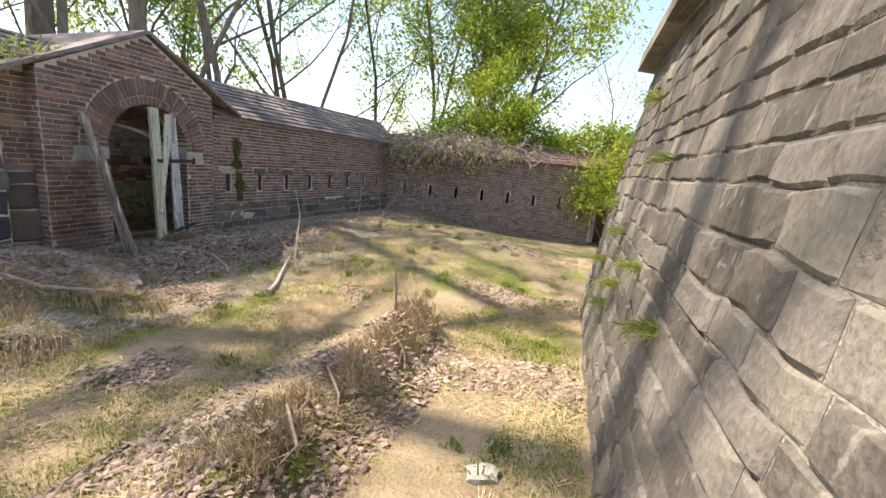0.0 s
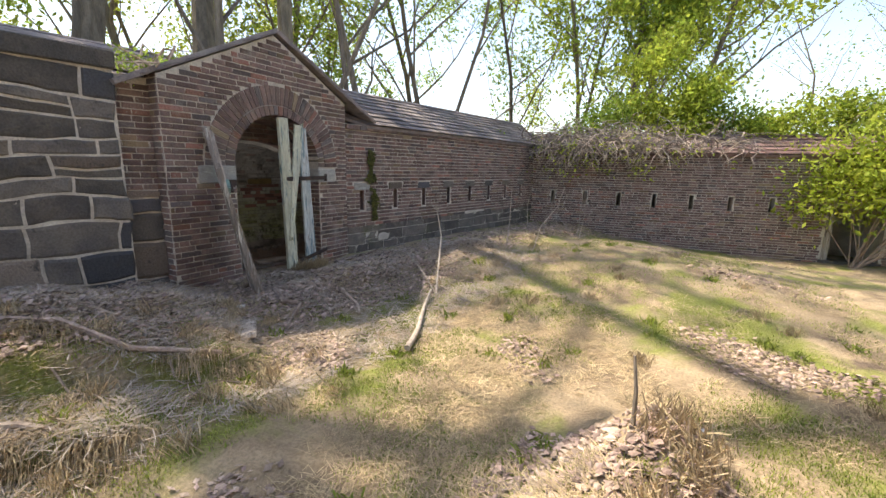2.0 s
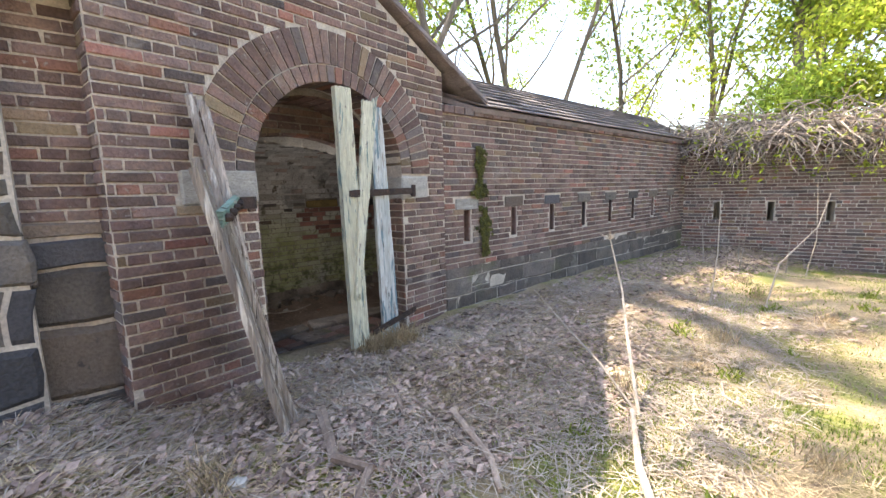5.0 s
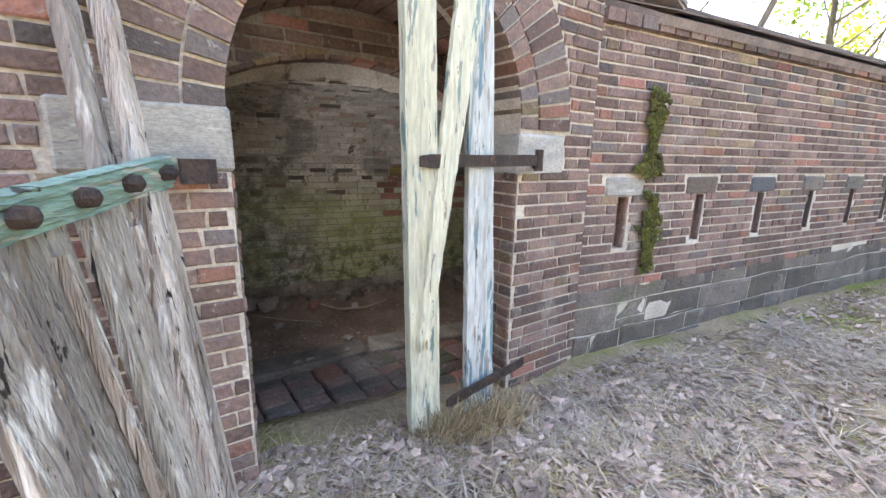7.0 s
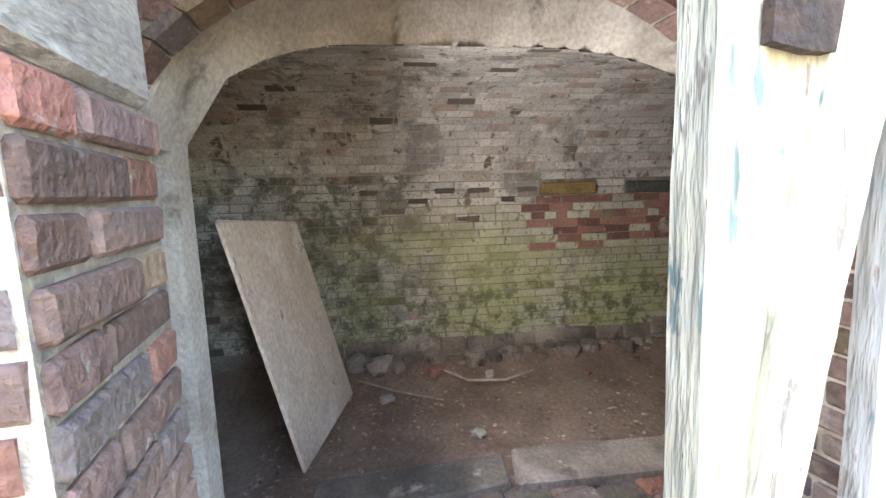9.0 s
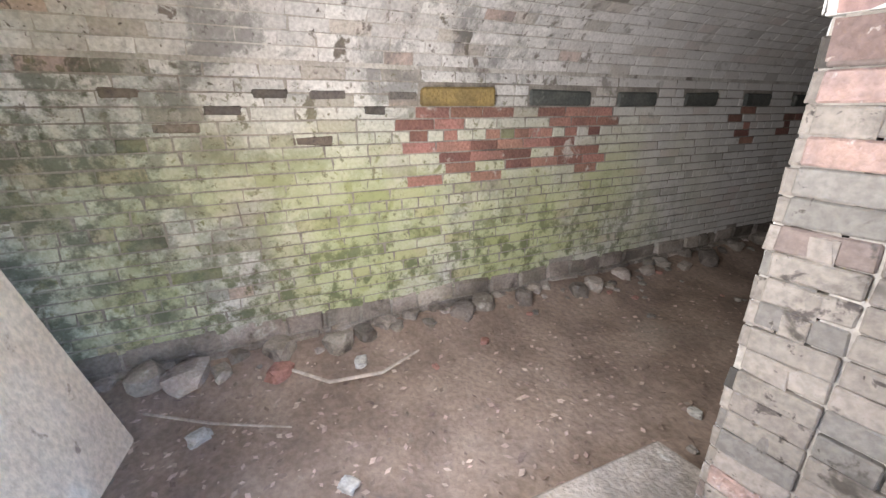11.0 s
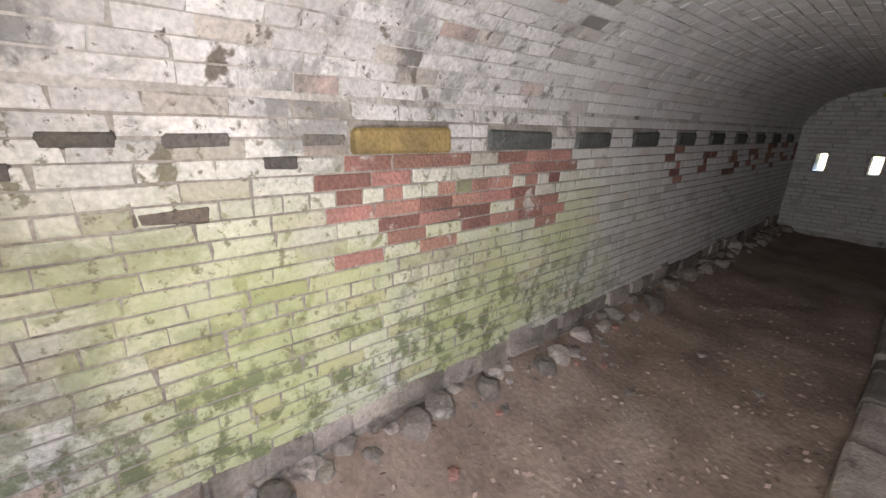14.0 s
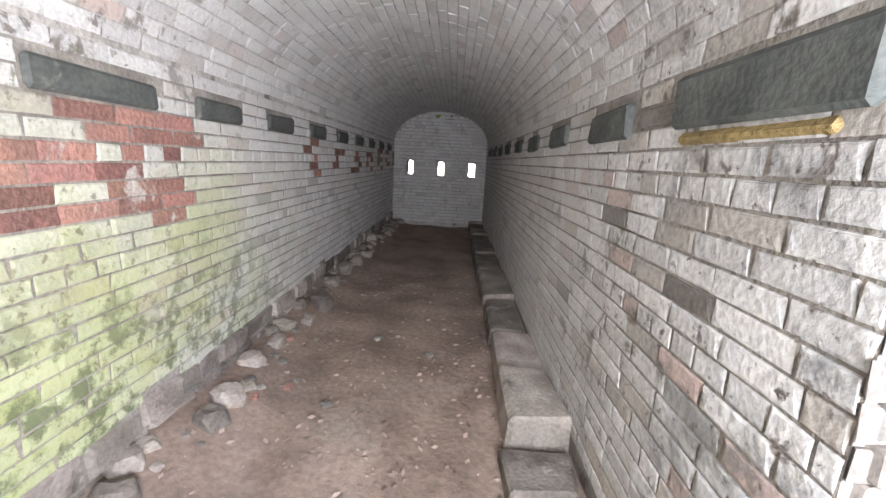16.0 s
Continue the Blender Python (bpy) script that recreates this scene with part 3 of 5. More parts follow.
# ---- masonry: portal ----
RINGW = 0.345


def portal_keep(u, z):
    if z > gable(u) - 0.045 or z < 0.5:
        return False
    if z > SPRING - 0.02:
        if math.hypot(u - DOOR_C, z - SPRING) < DOOR_R + RINGW + 0.01:
            return False
    elif DOOR_U[0] - 0.005 < u < DOOR_U[1] + 0.005:
        return False
    if 1.75 < z < 1.965 and (0.31 < u < 0.76 or 1.98 < u < 2.32):
        return False
    return True


rb = random.Random(3)
lay(PORTAL, brick_runs(0, PORTAL.len, 0.45, 3.5, portal_keep, rng=rb), M_BRICK, portal, near=lambda u, z: 0.2 < u < 2.5 and z < 2.0, rng=rb)
for r0, w in ((DOOR_R, 0.115), (DOOR_R + 0.118, 0.227)):
    n = int(math.pi * (r0 + w / 2) / 0.066)
    for k in range(n):
        a0, a1 = math.pi * (k + 0.09) / n, math.pi * (k + 0.91) / n
        d = rb.uniform(0.008, 0.016)
        pts = [(DOOR_C + r * math.cos(a), SPRING + r * math.sin(a)) for r, a in ((r0, a0), (r0 + w - 0.006, a0), (r0 + w - 0.006, a1), (r0, a1))]
        s = Soup()
        s.box([PORTAL.p(x, d, z) for x, z in pts] + [PORTAL.p(x, -0.25 if w < 0.2 else -0.02, z) for x, z in pts])
        s.done("voussoir", M_BRICK, portal)
# jamb bricks on the reveals
for u0, sgn in ((DOOR_U[0], 1), (DOOR_U[1], -1)):
    z = 0.45
    k = 0
    while z < SPRING - 0.07:
        if not (1.75 < z < 1.93):
            cut = (0.10, 0.195) if k % 2 else (0.195, 0.10)
            d0 = 0.0
            for c in cut:
                e = rb.uniform(0.006, 0.014) * sgn
                q = [(-d0 - 0.005, z), (-d0 - c + 0.005, z), (-d0 - c + 0.005, z + 0.051), (-d0 - 0.005, z + 0.051)]
                block("brick", [PORTAL.p(u0 + e, d, h) for d, h in q] + [PORTAL.p(u0 - 0.02 * sgn, d, h) for d, h in q], M_BRICK, portal, 0.003, rng=rb, bevel=0.006)
                d0 += c
        z += 0.0597
        k += 1


def on_face(face, u0, u1, z0, z1, d0, d1):
    return [face.p(u0, d1, z0), face.p(u1, d1, z0), face.p(u1, d1, z1), face.p(u0, d1, z1), face.p(u0, d0, z0), face.p(u1, d0, z0), face.p(u1, d0, z1), face.p(u0, d0, z1)]


block("impost_stone", on_face(PORTAL, 0.32, 0.752, 1.76, 1.96, -0.28, 0.014), M_IMPOST, portal, 0.004, "pale grey impost stone")
block("impost_stone", on_face(PORTAL, 1.988, 2.31, 1.735, 1.935, -0.28, 0.014), M_IMPOST, portal, 0.004, "pale grey impost stone")
# inner reveal bricks, both sides of the passage
for u0, sgn in ((IN_U[0], 1), (IN_U[1], -1)):
    z, k = 0.32, 0
    while z < 1.70:
        d0 = 0.0
        for c in ((0.11, 0.215, 0.165) if k % 2 else (0.215, 0.11, 0.165)):
            e = rb.uniform(0.006, 0.016) * sgn
            q = [(-d0 - 0.003, z), (-d0 - c + 0.003, z), (-d0 - c + 0.003, z + 0.0565), (-d0 - 0.003, z + 0.0565)]
            block("brick", [INNER.p(u0 + e, d, h) for d, h in q] + [INNER.p(u0 - 0.02 * sgn, d, h) for d, h in q], M_LIMEDIMMED if rb.random() < 0.9 else M_BRICK, passage, 0.003, rng=rb, bevel=0.004)
            d0 += c
        z += 0.0597
        k += 1

lay(INNER, brick_runs(0.2, 2.55, 0.36, 2.6, lambda u, z: (z < 1.70 and not IN_U[0] - 0.01 < u < IN_U[1] + 0.01) or z > max(1.70, passage_top(u) + 0.03), rng=rb), M_LIMEDIMMED, passage, rng=rb, bulk="passage_brickwork")
TYMP = Face((INNER.p(0, -0.39, 0).x, INNER.p(0, -0.39, 0).y), (INNER.p(2.6, -0.39, 0).x, INNER.p(2.6, -0.39, 0).y))
lay(TYMP, brick_runs(IN_U[0], IN_U[1], 1.5, 2.7, lambda u, z: inner_top(u) + 0.01 < z < passage_top(u) - 0.03, rng=rb), M_BRICK, tympanum, near=lambda u, z: True, rng=rb)
for k in range(26):
    a0, a1 = math.pi * (k + 0.06) / 26, math.pi * (k + 0.94) / 26
    cu_, hw = sum(IN_U) / 2, (IN_U[1] - IN_U[0]) / 2
    for d0, d1 in ((-0.01, -0.2), (-0.21, -0.385)):
        q = [(cu_ + hw * g * math.cos(a), 1.70 + 0.85 * g * math.sin(a)) for g in (0.985, 1.02) for a in (a0, a1)]
        s = Soup()
        s.box([INNER.p(q[i][0], d0, q[i][1]) for i in (0, 1, 3, 2)] + [INNER.p(q[i][0], d1, q[i][1]) for i in (0, 1, 3, 2)])
        s.done("soffit_brick", M_BRICK, passage)

for k in range(24):
    a0, a1 = math.pi * (k + 0.05) / 24, math.pi * (k + 0.95) / 24
    q = [(cu_ + hw * g * math.cos(a), 1.70 + 0.60 * g * math.sin(a)) for g in (0.985, 1.02) for a in (a0, a1)]
    s = Soup()
    s.box([INNER.p(q[i][0], -0.375, q[i][1]) for i in (0, 1, 3, 2)] + [INNER.p(q[i][0], -0.49, q[i][1]) for i in (0, 1, 3, 2)])
    s.done("soffit_brick", M_BRICK, tympanum)

# ---- masonry: curtain ----
def curtain_keep(u, z):
    for s_ in SLITS:
        if abs(u - s_) < SW / 2 + 0.006 and SZ0 < z < SZ1:
            return False
        if abs(u - s_) < 0.165 and SZ1 - 0.005 < z < SZ1 + 0.13:
            return False
    return 1.04 + 0.05 * noise.noise((u, 1, 1)) < z < EAVE


SIDEP = Face((PORTAL.p(0, -0.2, 0).x, PORTAL.p(0, -0.2, 0).y), (PORTAL.o.x, PORTAL.o.y))
lay(SIDEP, brick_runs(0, SIDEP.len, 0.45, 2.84, lambda u, z: True, rng=rb), M_BRICK, portal, rng=rb, bulk="return_brickwork")
lay(CURTAIN, brick_runs(0, CURTAIN.len, 1.02, EAVE, curtain_keep, rng=rb), M_BRICK, curtain, near=lambda u, z: u < 2.3, rng=rb)
for k, s_ in enumerate(SLITS):
    if s_ < 6:
        block("lintel", on_face(CURTAIN, s_ - 0.16, s_ + 0.16, SZ1, SZ1 + 0.118, -0.3, 0.012), M_IMPOST if k == 0 else M_STONE, curtain, 0.004, "weathered stone lintel over a loophole")


for s_ in SLITS:
    if s_ < 6:
        for side in (-1, 1):
            block("loophole_jamb", on_face(CURTAIN, min(s_ + side * SW / 2, s_ + side * (SW / 2 - 0.012)), max(s_ + side * SW / 2, s_ + side * (SW / 2 - 0.012)), SZ0, SZ1, -0.45, -0.002), M_BRICK, curtain, 0.001, rng=rb)
        block("loophole_fill", on_face(CURTAIN, s_ - SW / 2, s_ + SW / 2, SZ0, SZ1, -0.40, -0.22), M_STONE, curtain, 0.001, "dark fill deep in the loophole", rng=rb)


def warp(u, z, k):
    """Bends straight courses a little."""
    return u + k * noise.noise((u * 1.9, z * 2.3, 3)), z + k * 0.8 * noise.noise((u * 2.1, z * 2.6, 8)) + k * 0.3 * noise.noise((u * 6.1, z * 6.1, 1))


def rough_stone(face, u0, u1, z0, z1, proud, material, parent, rng, bend, name="stone", into=None):
    """A quarry-faced stone: a hollowed, rounded front with uneven edges and sides into the wall."""
    nu, nz = (5, 4) if u1 - u0 > 0.2 else (4, 4)
    off, tilt = rng.random() * 40, rng.uniform(-0.35, 0.35)
    vs_, fs = [], []
    for j in range(nz + 1):
        for i in range(nu + 1):
            a, b = i / nu, j / nz
            if 0 < i < nu:
                a = (0.06, 0.94)[i > nu / 2] if i in (1, nu - 1) else a
            if 0 < j < nz:
                b = (0.09, 0.91)[j > nz / 2] if j in (1, nz - 1) else b
            edge = i in (0, nu) or j in (0, nz)
            u, z = warp(u0 + (u1 - u0) * a, z0 + (z1 - z0) * b, bend)
            n = noise.noise((u * 7 + off, z * 7, off))
            d = 0.002 if edge else proud * (0.75 + tilt * (b - 0.5)) + 0.014 * n + 0.006 * noise.noise((u * 21, z * 21, off))
            if edge:
                u, z = u + 0.006 * n, z + 0.006 * noise.noise((u * 9, z * 9, off + 5))
            vs_.append(face.p(u, d, z))
    for j in range(nz):
        for i in range(nu):
            q = j * (nu + 1) + i
            fs.append((q, q + 1, q + nu + 2, q + nu + 1))
    ring = [i for i in range(nu)] + [nu + j * (nu + 1) for j in range(nz)] + [nz * (nu + 1) + nu - i for i in range(nu)] + [(nz - j) * (nu + 1) for j in range(nz)]
    k = len(vs_)
    vs_ += [vs_[i] - face.n * 0.04 for i in ring]
    m = len(ring)
    fs += [(ring[(i + 1) % m], ring[i], k + i, k + (i + 1) % m) for i in range(m)]
    if into is not None:
        return into.add(vs_, fs)
    return mesh_ob(name, vs_, fs, material, parent)


def stones(face, u0, u1, z0, z1, rows, lengths, material, parent, rng, proud=0.02, joint=0.02, bend=0.02, far=None):
    """Coursed rough blocks; those that far(u, z) picks are joined into one part."""
    z, rest = z0, Soup()
    while z < z1 - 0.06:
        h = min(rng.uniform(*rows), z1 - z)
        h = z1 - z if z1 - z - h < 0.08 else h
        u = u0 - rng.uniform(0, 0.2)
        while u < u1:
            w = rng.uniform(*lengths)
            a, b = max(u, u0), min(u + w, u1)
            b = u1 if u1 - b < 0.08 else b
            u = b if b == u1 else u + w
            if b - a < 0.06:
                continue
            split = h > 0.19 and rng.random() < 0.3
            c = rng.uniform(0.35, 0.65)
            for lo, hi in (((z, z + h * c), (z + h * c, z + h)) if split else ((z, z + h),)):
                rough_stone(face, a + joint / 2, b - joint / 2, lo + joint / 2, hi - joint / 2, proud * rng.uniform(0.4, 1.5), material, parent, rng, bend, into=rest if far and far(a, lo) else None)
        z += h
    if rest.v:
        rest.done("stonework", material, parent)["kind"] = "stuff"


rs_ = random.Random(11)
stones(CURTAIN, 0.0, CURTAIN.len, 0.42, 1.04, (0.13, 0.24), (0.22, 0.7), M_BASE, curtain, rs_, 0.012, 0.009, 0.03)
s = Soup()
for k in range(46):
    a = CURTAIN.p(k * 0.1345, 0, 0)
    s.box(on_face(CURTAIN, k * 0.1345 + 0.006, k * 0.1345 + 0.126, EAVE - 0.075, EAVE - 0.012, 0, 0.035 + rb.uniform(0, 0.01)))
s.done("eave_course", M_BRICK, curtain, "projecting brick course under the eave")

# ---- masonry: far wall ----
def far_keep(u, z):
    if FDOOR[0] - 0.06 < u < FDOOR[1] + 0.06 and z < FDOOR[2] + 0.12:
        return False
    return not any(abs(u - s_) < SW / 2 + 0.006 and FZ0 < z < FZ1 for s_ in FSL)


lay(FAR, brick_runs(0, 10, 0.05, FTOP, far_keep, rng=rb), M_BRICK, farwall, near=lambda u, z: 1.2 < u < 4.5 and z > 1.0, rng=rb)
block("door_post", on_face(FAR, FDOOR[0] - 0.02, FDOOR[0] + 0.1, 0.0, 1.40, -0.1, 0.03), M_WOODGREY, farwall, 0.006, "grey timber door post")
block("door_lintel", on_face(FAR, FDOOR[0] - 0.1, FDOOR[1] + 0.1, 1.36, 1.48, -0.1, 0.035), M_WOODGREY, farwall, 0.006, "grey timber lintel")
block("door_sill", on_face(FAR, FDOOR[0] - 0.05, FDOOR[1] + 0.05, 0.0, 0.14, -0.3, 0.06), M_STONE, farwall, 0.01, "worn stone sill")

# ---- masonry: left stone wall and recess ----
stones(LEFTSTONE, 8.0, LEFTSTONE.len, 0.45, 2.78, (0.13, 0.30), (0.22, 0.62), M_STONE, leftwall, rs_, 0.02, 0.022, 0.075)
k = 8.0
while k < LEFTSTONE.len - 0.9:
    w = min(rb.uniform(0.6, 0.9), LEFTSTONE.len - 0.76 - k)
    block("coping_stone", on_face(LEFTSTONE, k + 0.006, k + w - 0.006, 2.79, 2.93, -0.4, 0.03 + rb.uniform(0, 0.012)), M_STONE, leftwall, 0.010, "dark grey coping stone", rng=rb)
    k += w
block("coping_stone", on_face(LEFTSTONE, LEFTSTONE.len - 0.75, LEFTSTONE.len + 0.02, 2.80, 2.96, -0.4, 0.04), M_STONE, leftwall, 0.01, "dark coping stone at the wall's end")
lay(RECESS, brick_runs(0, RECESS.len, 1.70, 2.74, lambda u, z: True, rng=rb), M_BRICK, recess, near=lambda u, z: True, rng=rb)
stones(RECESS, 0, RECESS.len, 0.45, 1.70, (0.22, 0.42), (0.5, 0.75), M_STONE, recess, rs_, 0.03, 0.02, 0.03)

# ---- masonry: scarp ----
stones(SCARP, 0.0, 7.2, 0.25, 4.6, (0.11, 0.21), (0.15, 0.42), M_SCARP, scarp, random.Random(21), 0.018, 0.010, 0.05, lambda u, z: u < 2.0 or z > 2.2)
cordon = Soup()
for k in range(9):
    cordon.box(on_face(SCARP, -0.08 + k * 0.9, -0.08 + k * 0.9 + 0.885, 3.50, 3.68, -0.1, 0.20))
cordon.done("cordon", M_SCARP, scarp, "projecting stone cordon along the fort wall")

# ---- gallery: brick faces ----
RED = [(6.20, 6.60), (6.84, 7.36)]


def patch_red(u, z):
    y = u - 1.0
    n = 0.09 * noise.noise((y * 5, z * 7, 2))
    return any(a - 0.05 + n < y < b + 0.16 + n and 1.20 + n < z < 1.60 for a, b in RED) or (y > 8.9 and z > 1.33 + n and z < 1.6 and (y - 8.9) % 0.72 < 0.36)


LINT = [(6.168, 6.608), (6.871, 7.344), (7.591, 7.968), (8.28, 8.635)] + [(9.0 + 0.72 * k, 9.36 + 0.72 * k) for k in range(6)]


def left_keep(u, z):
    y = u - 1.0
    return z > 0.52 + 0.06 * noise.noise((y * 2, 0, 4)) and not (1.595 < z < 1.705 and any(a - 0.01 < y < b + 0.01 for a, b in LINT))


rl = random.Random(5)
runs = brick_runs(4.2, LEFT_IN.len, 0.3935, 1.788, left_keep, 0.0605, 0.20, 0.009, rng=rl)
isred = {r: patch_red(r[0], r[1]) and rl.random() < 0.62 for r in runs}
lay(LEFT_IN, [r for r in runs if not isred[r]], M_LIMEGREEN, leftin, near=lambda u, z: 6.0 < u < 8.4 and z > 0.9, rng=rl, proud=0.006)
lay(LEFT_IN, [r for r in runs if isred[r]], M_REDBRICK, leftin, near=lambda u, z: u < 9, rng=rl, proud=0.004, bulk="bare_brickwork")
for k, (a, b) in enumerate(LINT):
    ob = block("lintel", on_face(LEFT_IN, a + 1, b + 1, 1.605, 1.70, -0.05, 0.05 if k == 0 else 0.02), M_OCHRE if k == 0 else M_LINTEL, leftin, 0.008, "rounded ochre stone lintel" if k == 0 else "dark slate lintel", rng=rl)
DARKB = [(5.35, 1.63), (5.6, 1.63), (5.85, 1.56), (5.15, 1.56), (4.8, 1.63), (5.98, 1.63), (5.5, 1.42), (4.95, 1.49)]
for y, z in DARKB:
    block("dark_brick", on_face(LEFT_IN, y + 1, y + 1 + rl.uniform(0.1, 0.2), z, z + 0.054, -0.02, 0.008), M_STONE, leftin, 0.004, "dark bare brick", rng=rl)


def right_keep(u, z):
    return True


rruns = brick_runs(0, RIGHT_IN.len, 0.3935, 1.788, right_keep, 0.0605, 0.20, 0.009, rng=rl)
RL = [END - 6.35, END - 7.14] + [END - 7.14 - 0.74 * k for k in range(1, 8)]
RLW = [0.52, 0.38] + [0.36] * 7
rruns = [r for r in rruns if not (1.575 < r[1] < 1.72 and any(l - w - 0.01 < r[0] < l + 0.01 for l, w in zip(RL, RLW)))]
lay(RIGHT_IN, rruns, M_LIME, rightin, near=lambda u, z: u < END - 6.2 and u > END - 8.6 and z > 0.8, rng=rl, proud=0.005)
for k, (l, w) in enumerate(zip(RL, RLW)):
    block("lintel", on_face(RIGHT_IN, l - w, l, 1.585, 1.585 + (0.13 if k == 0 else 0.105), -0.05, 0.02), M_LINTEL, rightin, 0.008, "dark slate lintel", rng=rl)
    if k < 1:
        block("ledge", on_face(RIGHT_IN, l - w + 0.03, l - 0.05, 1.545, 1.58, -0.02, 0.012), M_OCHRE, rightin, 0.004, "ochre streak of stone under the lintel", rng=rl)
lay(ENDF, brick_runs(0, ENDF.len, 0.36, 2.4, lambda u, z: math.hypot((u - VR) / VR, max(z - VZ, 0) / VRISE) < 1.0 and not any(abs(u - e) < 0.07 and 1.2 < z < 1.48 for e in ends), rng=rl), M_LIME, endwall, rng=rl)
lay(SIDE_IN, brick_runs(0, 2.5, 0.36, 1.79, lambda u, z: True, rng=rl), M_LIMEGREEN, sidein, rng=rl)

PIER = Face((XR - 0.006, 6.276), (-6.68, 6.276))
lay(PIER, brick_runs(0, PIER.len, 0.36, 1.78, lambda u, z: True, course=0.0605, joint=0.007, rng=rl), M_LIMEDIMMED, rightin, rng=rl, proud=0.008, bulk="pier_brickwork")

# vault bricks, laid lengthwise; joined with the ceiling
arc, tab = 0.0, [(0.0, 0.0)]
for k in range(1, 401):
    a0, a1 = math.pi * (k - 1) / 400, math.pi * k / 400
    arc += math.hypot(VR * (math.cos(a1) - math.cos(a0)), VRISE * (math.sin(a1) - math.sin(a0)))
    tab.append((arc, a1))
arcs, angs = [t[0] for t in tab], [t[1] for t in tab]


def vault_brick(u, v, d):
    a = float(np.interp(v, arcs, angs))
    n = Vector((math.cos(a) / VR, 0, math.sin(a) / VRISE)).normalized()
    return Vector(vault_p(u, a)) - n * d


s = Soup()
rv = random.Random(8)
for u, v, w, h in brick_runs(3.2, END, 0.0, arc, lambda u, v: float(np.interp(v, arcs, angs)) > vault_start(u) - 0.01, course=0.0605, length=0.17, joint=0.007, header_every=99, rng=rv):
    k, d = rv.randrange(5), rv.uniform(0.003, 0.007)
    s.add([vault_brick(u + a * w, v + c * h, b * d) for a, b, c in UNIT[k][0]], UNIT[k][1])
vb = s.done("ceiling_brickwork", M_LIME)
tagged(vb, "whitewashed bricks of the barrel vault", "ceiling", kind="structure")


# ---- gallery: loose things ----
def rock(name, at, size, material, seed, parent=None, flat=0.7):
    """A rough broken stone that rests on z of at."""
    rng = random.Random(seed)
    bm = bmesh.new()
    bmesh.ops.create_icosphere(bm, subdivisions=2, radius=1.0)
    off = rng.random() * 50
    for v in bm.verts:
        k = 1 + 0.35 * noise.noise(v.co * 1.3 + Vector((off, 0, 0)))
        c = Vector([max(-0.72, min(0.72, q)) for q in v.co]) * k
        v.co = Vector((c.x * size[0], c.y * size[1], c.z * size[2] * flat)) / 1.44
    low = min(v.co.z for v in bm.verts)
    rot = Matrix.Rotation(rng.random() * 6.3, 4, "Z")
    for v in bm.verts:
        v.co = rot @ (v.co - Vector((0, 0, low * 0.85)))
    me = bpy.data.meshes.new(name)
    bm.to_mesh(me)
    bm.free()
    me.materials.append(material)
    ob = new(name, me)
    ob.location = at
    if parent is not None:
        under(parent, ob)
    return ob


def fz(x, y):
    return FLOOR + 0.03 * noise.noise((x * 2, y * 2, 5)) + 0.012 * noise.noise((x * 9, y * 9, 1)) + 0.10 * sm(x, XL + 0.4, XL) + 0.22 * sm(x, XR + 0.15, XR + 0.6)


footing = empty("footing", (XL, 8, FLOOR), label="broken stone footing along the gallery's back wall", category="footing", kind="structure")
rf = random.Random(17)
stones(LEFT_IN, 5.2, LEFT_IN.len, 0.30, 0.545, (0.10, 0.15), (0.12, 0.4), M_FOOTING, leftin, rf, 0.03, 0.014, 0.03)
y = 4.5
while y < END - 0.2:
    w = rf.uniform(0.04, 0.10) if rf.random() < 0.6 else rf.uniform(0.1, 0.24)
    x = XL + 0.02 + 0.16 * rf.random() ** 1.5
    ob = rock("footing_stone", (x, y + w / 2, fz(x, y) - 0.03), (w * rf.uniform(0.5, 0.9), w * 0.7, rf.uniform(0.4, 0.7) * w), M_FOOTING, rf.randrange(9999), None, 0.9)
    under(footing, ob)
    y += w * rf.uniform(0.2, 1.1)
bench = empty("bench", (-6.95, 9, FLOOR), label="low stone ledge along the loophole wall", category="ledge", kind="structure")
y = 7.32
while y < END - 0.1:
    w = rf.uniform(0.4, 0.9)
    h = 0.43 + rf.uniform(-0.02, 0.03)
    ob = block("ledge_stone", [(XR - 0.27, y, 0.2), (XR - 0.27, y + w - 0.015, 0.2), (XR - 0.25, y + w - 0.015, h), (XR - 0.25, y, h), (XR + 0.0, y, 0.2), (XR + 0.0, y + w - 0.015, 0.2), (XR + 0.0, y + w - 0.015, h), (XR, y, h)], M_FOOTING, None, 0.018, rng=rf, bevel=0.02)
    under(bench, ob)
    y += w
fb = block("fallen_block", [(-7.12, 6.98, 0.24), (-6.82, 7.0, 0.24), (-6.80, 7.27, 0.24), (-7.10, 7.28, 0.24), (-7.10, 7.0, 0.36), (-6.84, 7.02, 0.37), (-6.82, 7.25, 0.37), (-7.09, 7.26, 0.36)], M_FOOTING, None, 0.015, rng=rf)
tagged(fb, "fallen pale stone block beside the ledge", "stone")
th = empty("threshold", (-6.4, 5.4, 0.45), label="worn brick and stone threshold in the doorway", category="threshold", kind="structure")
for i in range(9):
    for j in range(10):
        u, d = 0.70 + 0.178 * i, 0.02 + 0.11 * j
        ob = block("paving_brick", [PORTAL.p(u + a, -d - b, z) for z in (0.36, 0.505 - 0.005 * j + rf.uniform(-0.008, 0.008)) for a, b in ((0, 0), (0.172, 0), (0.172, 0.105), (0, 0.105))], M_BASE if rf.random() < 0.45 else M_BRICK, None, 0.004, rng=rf)
        under(th, ob)
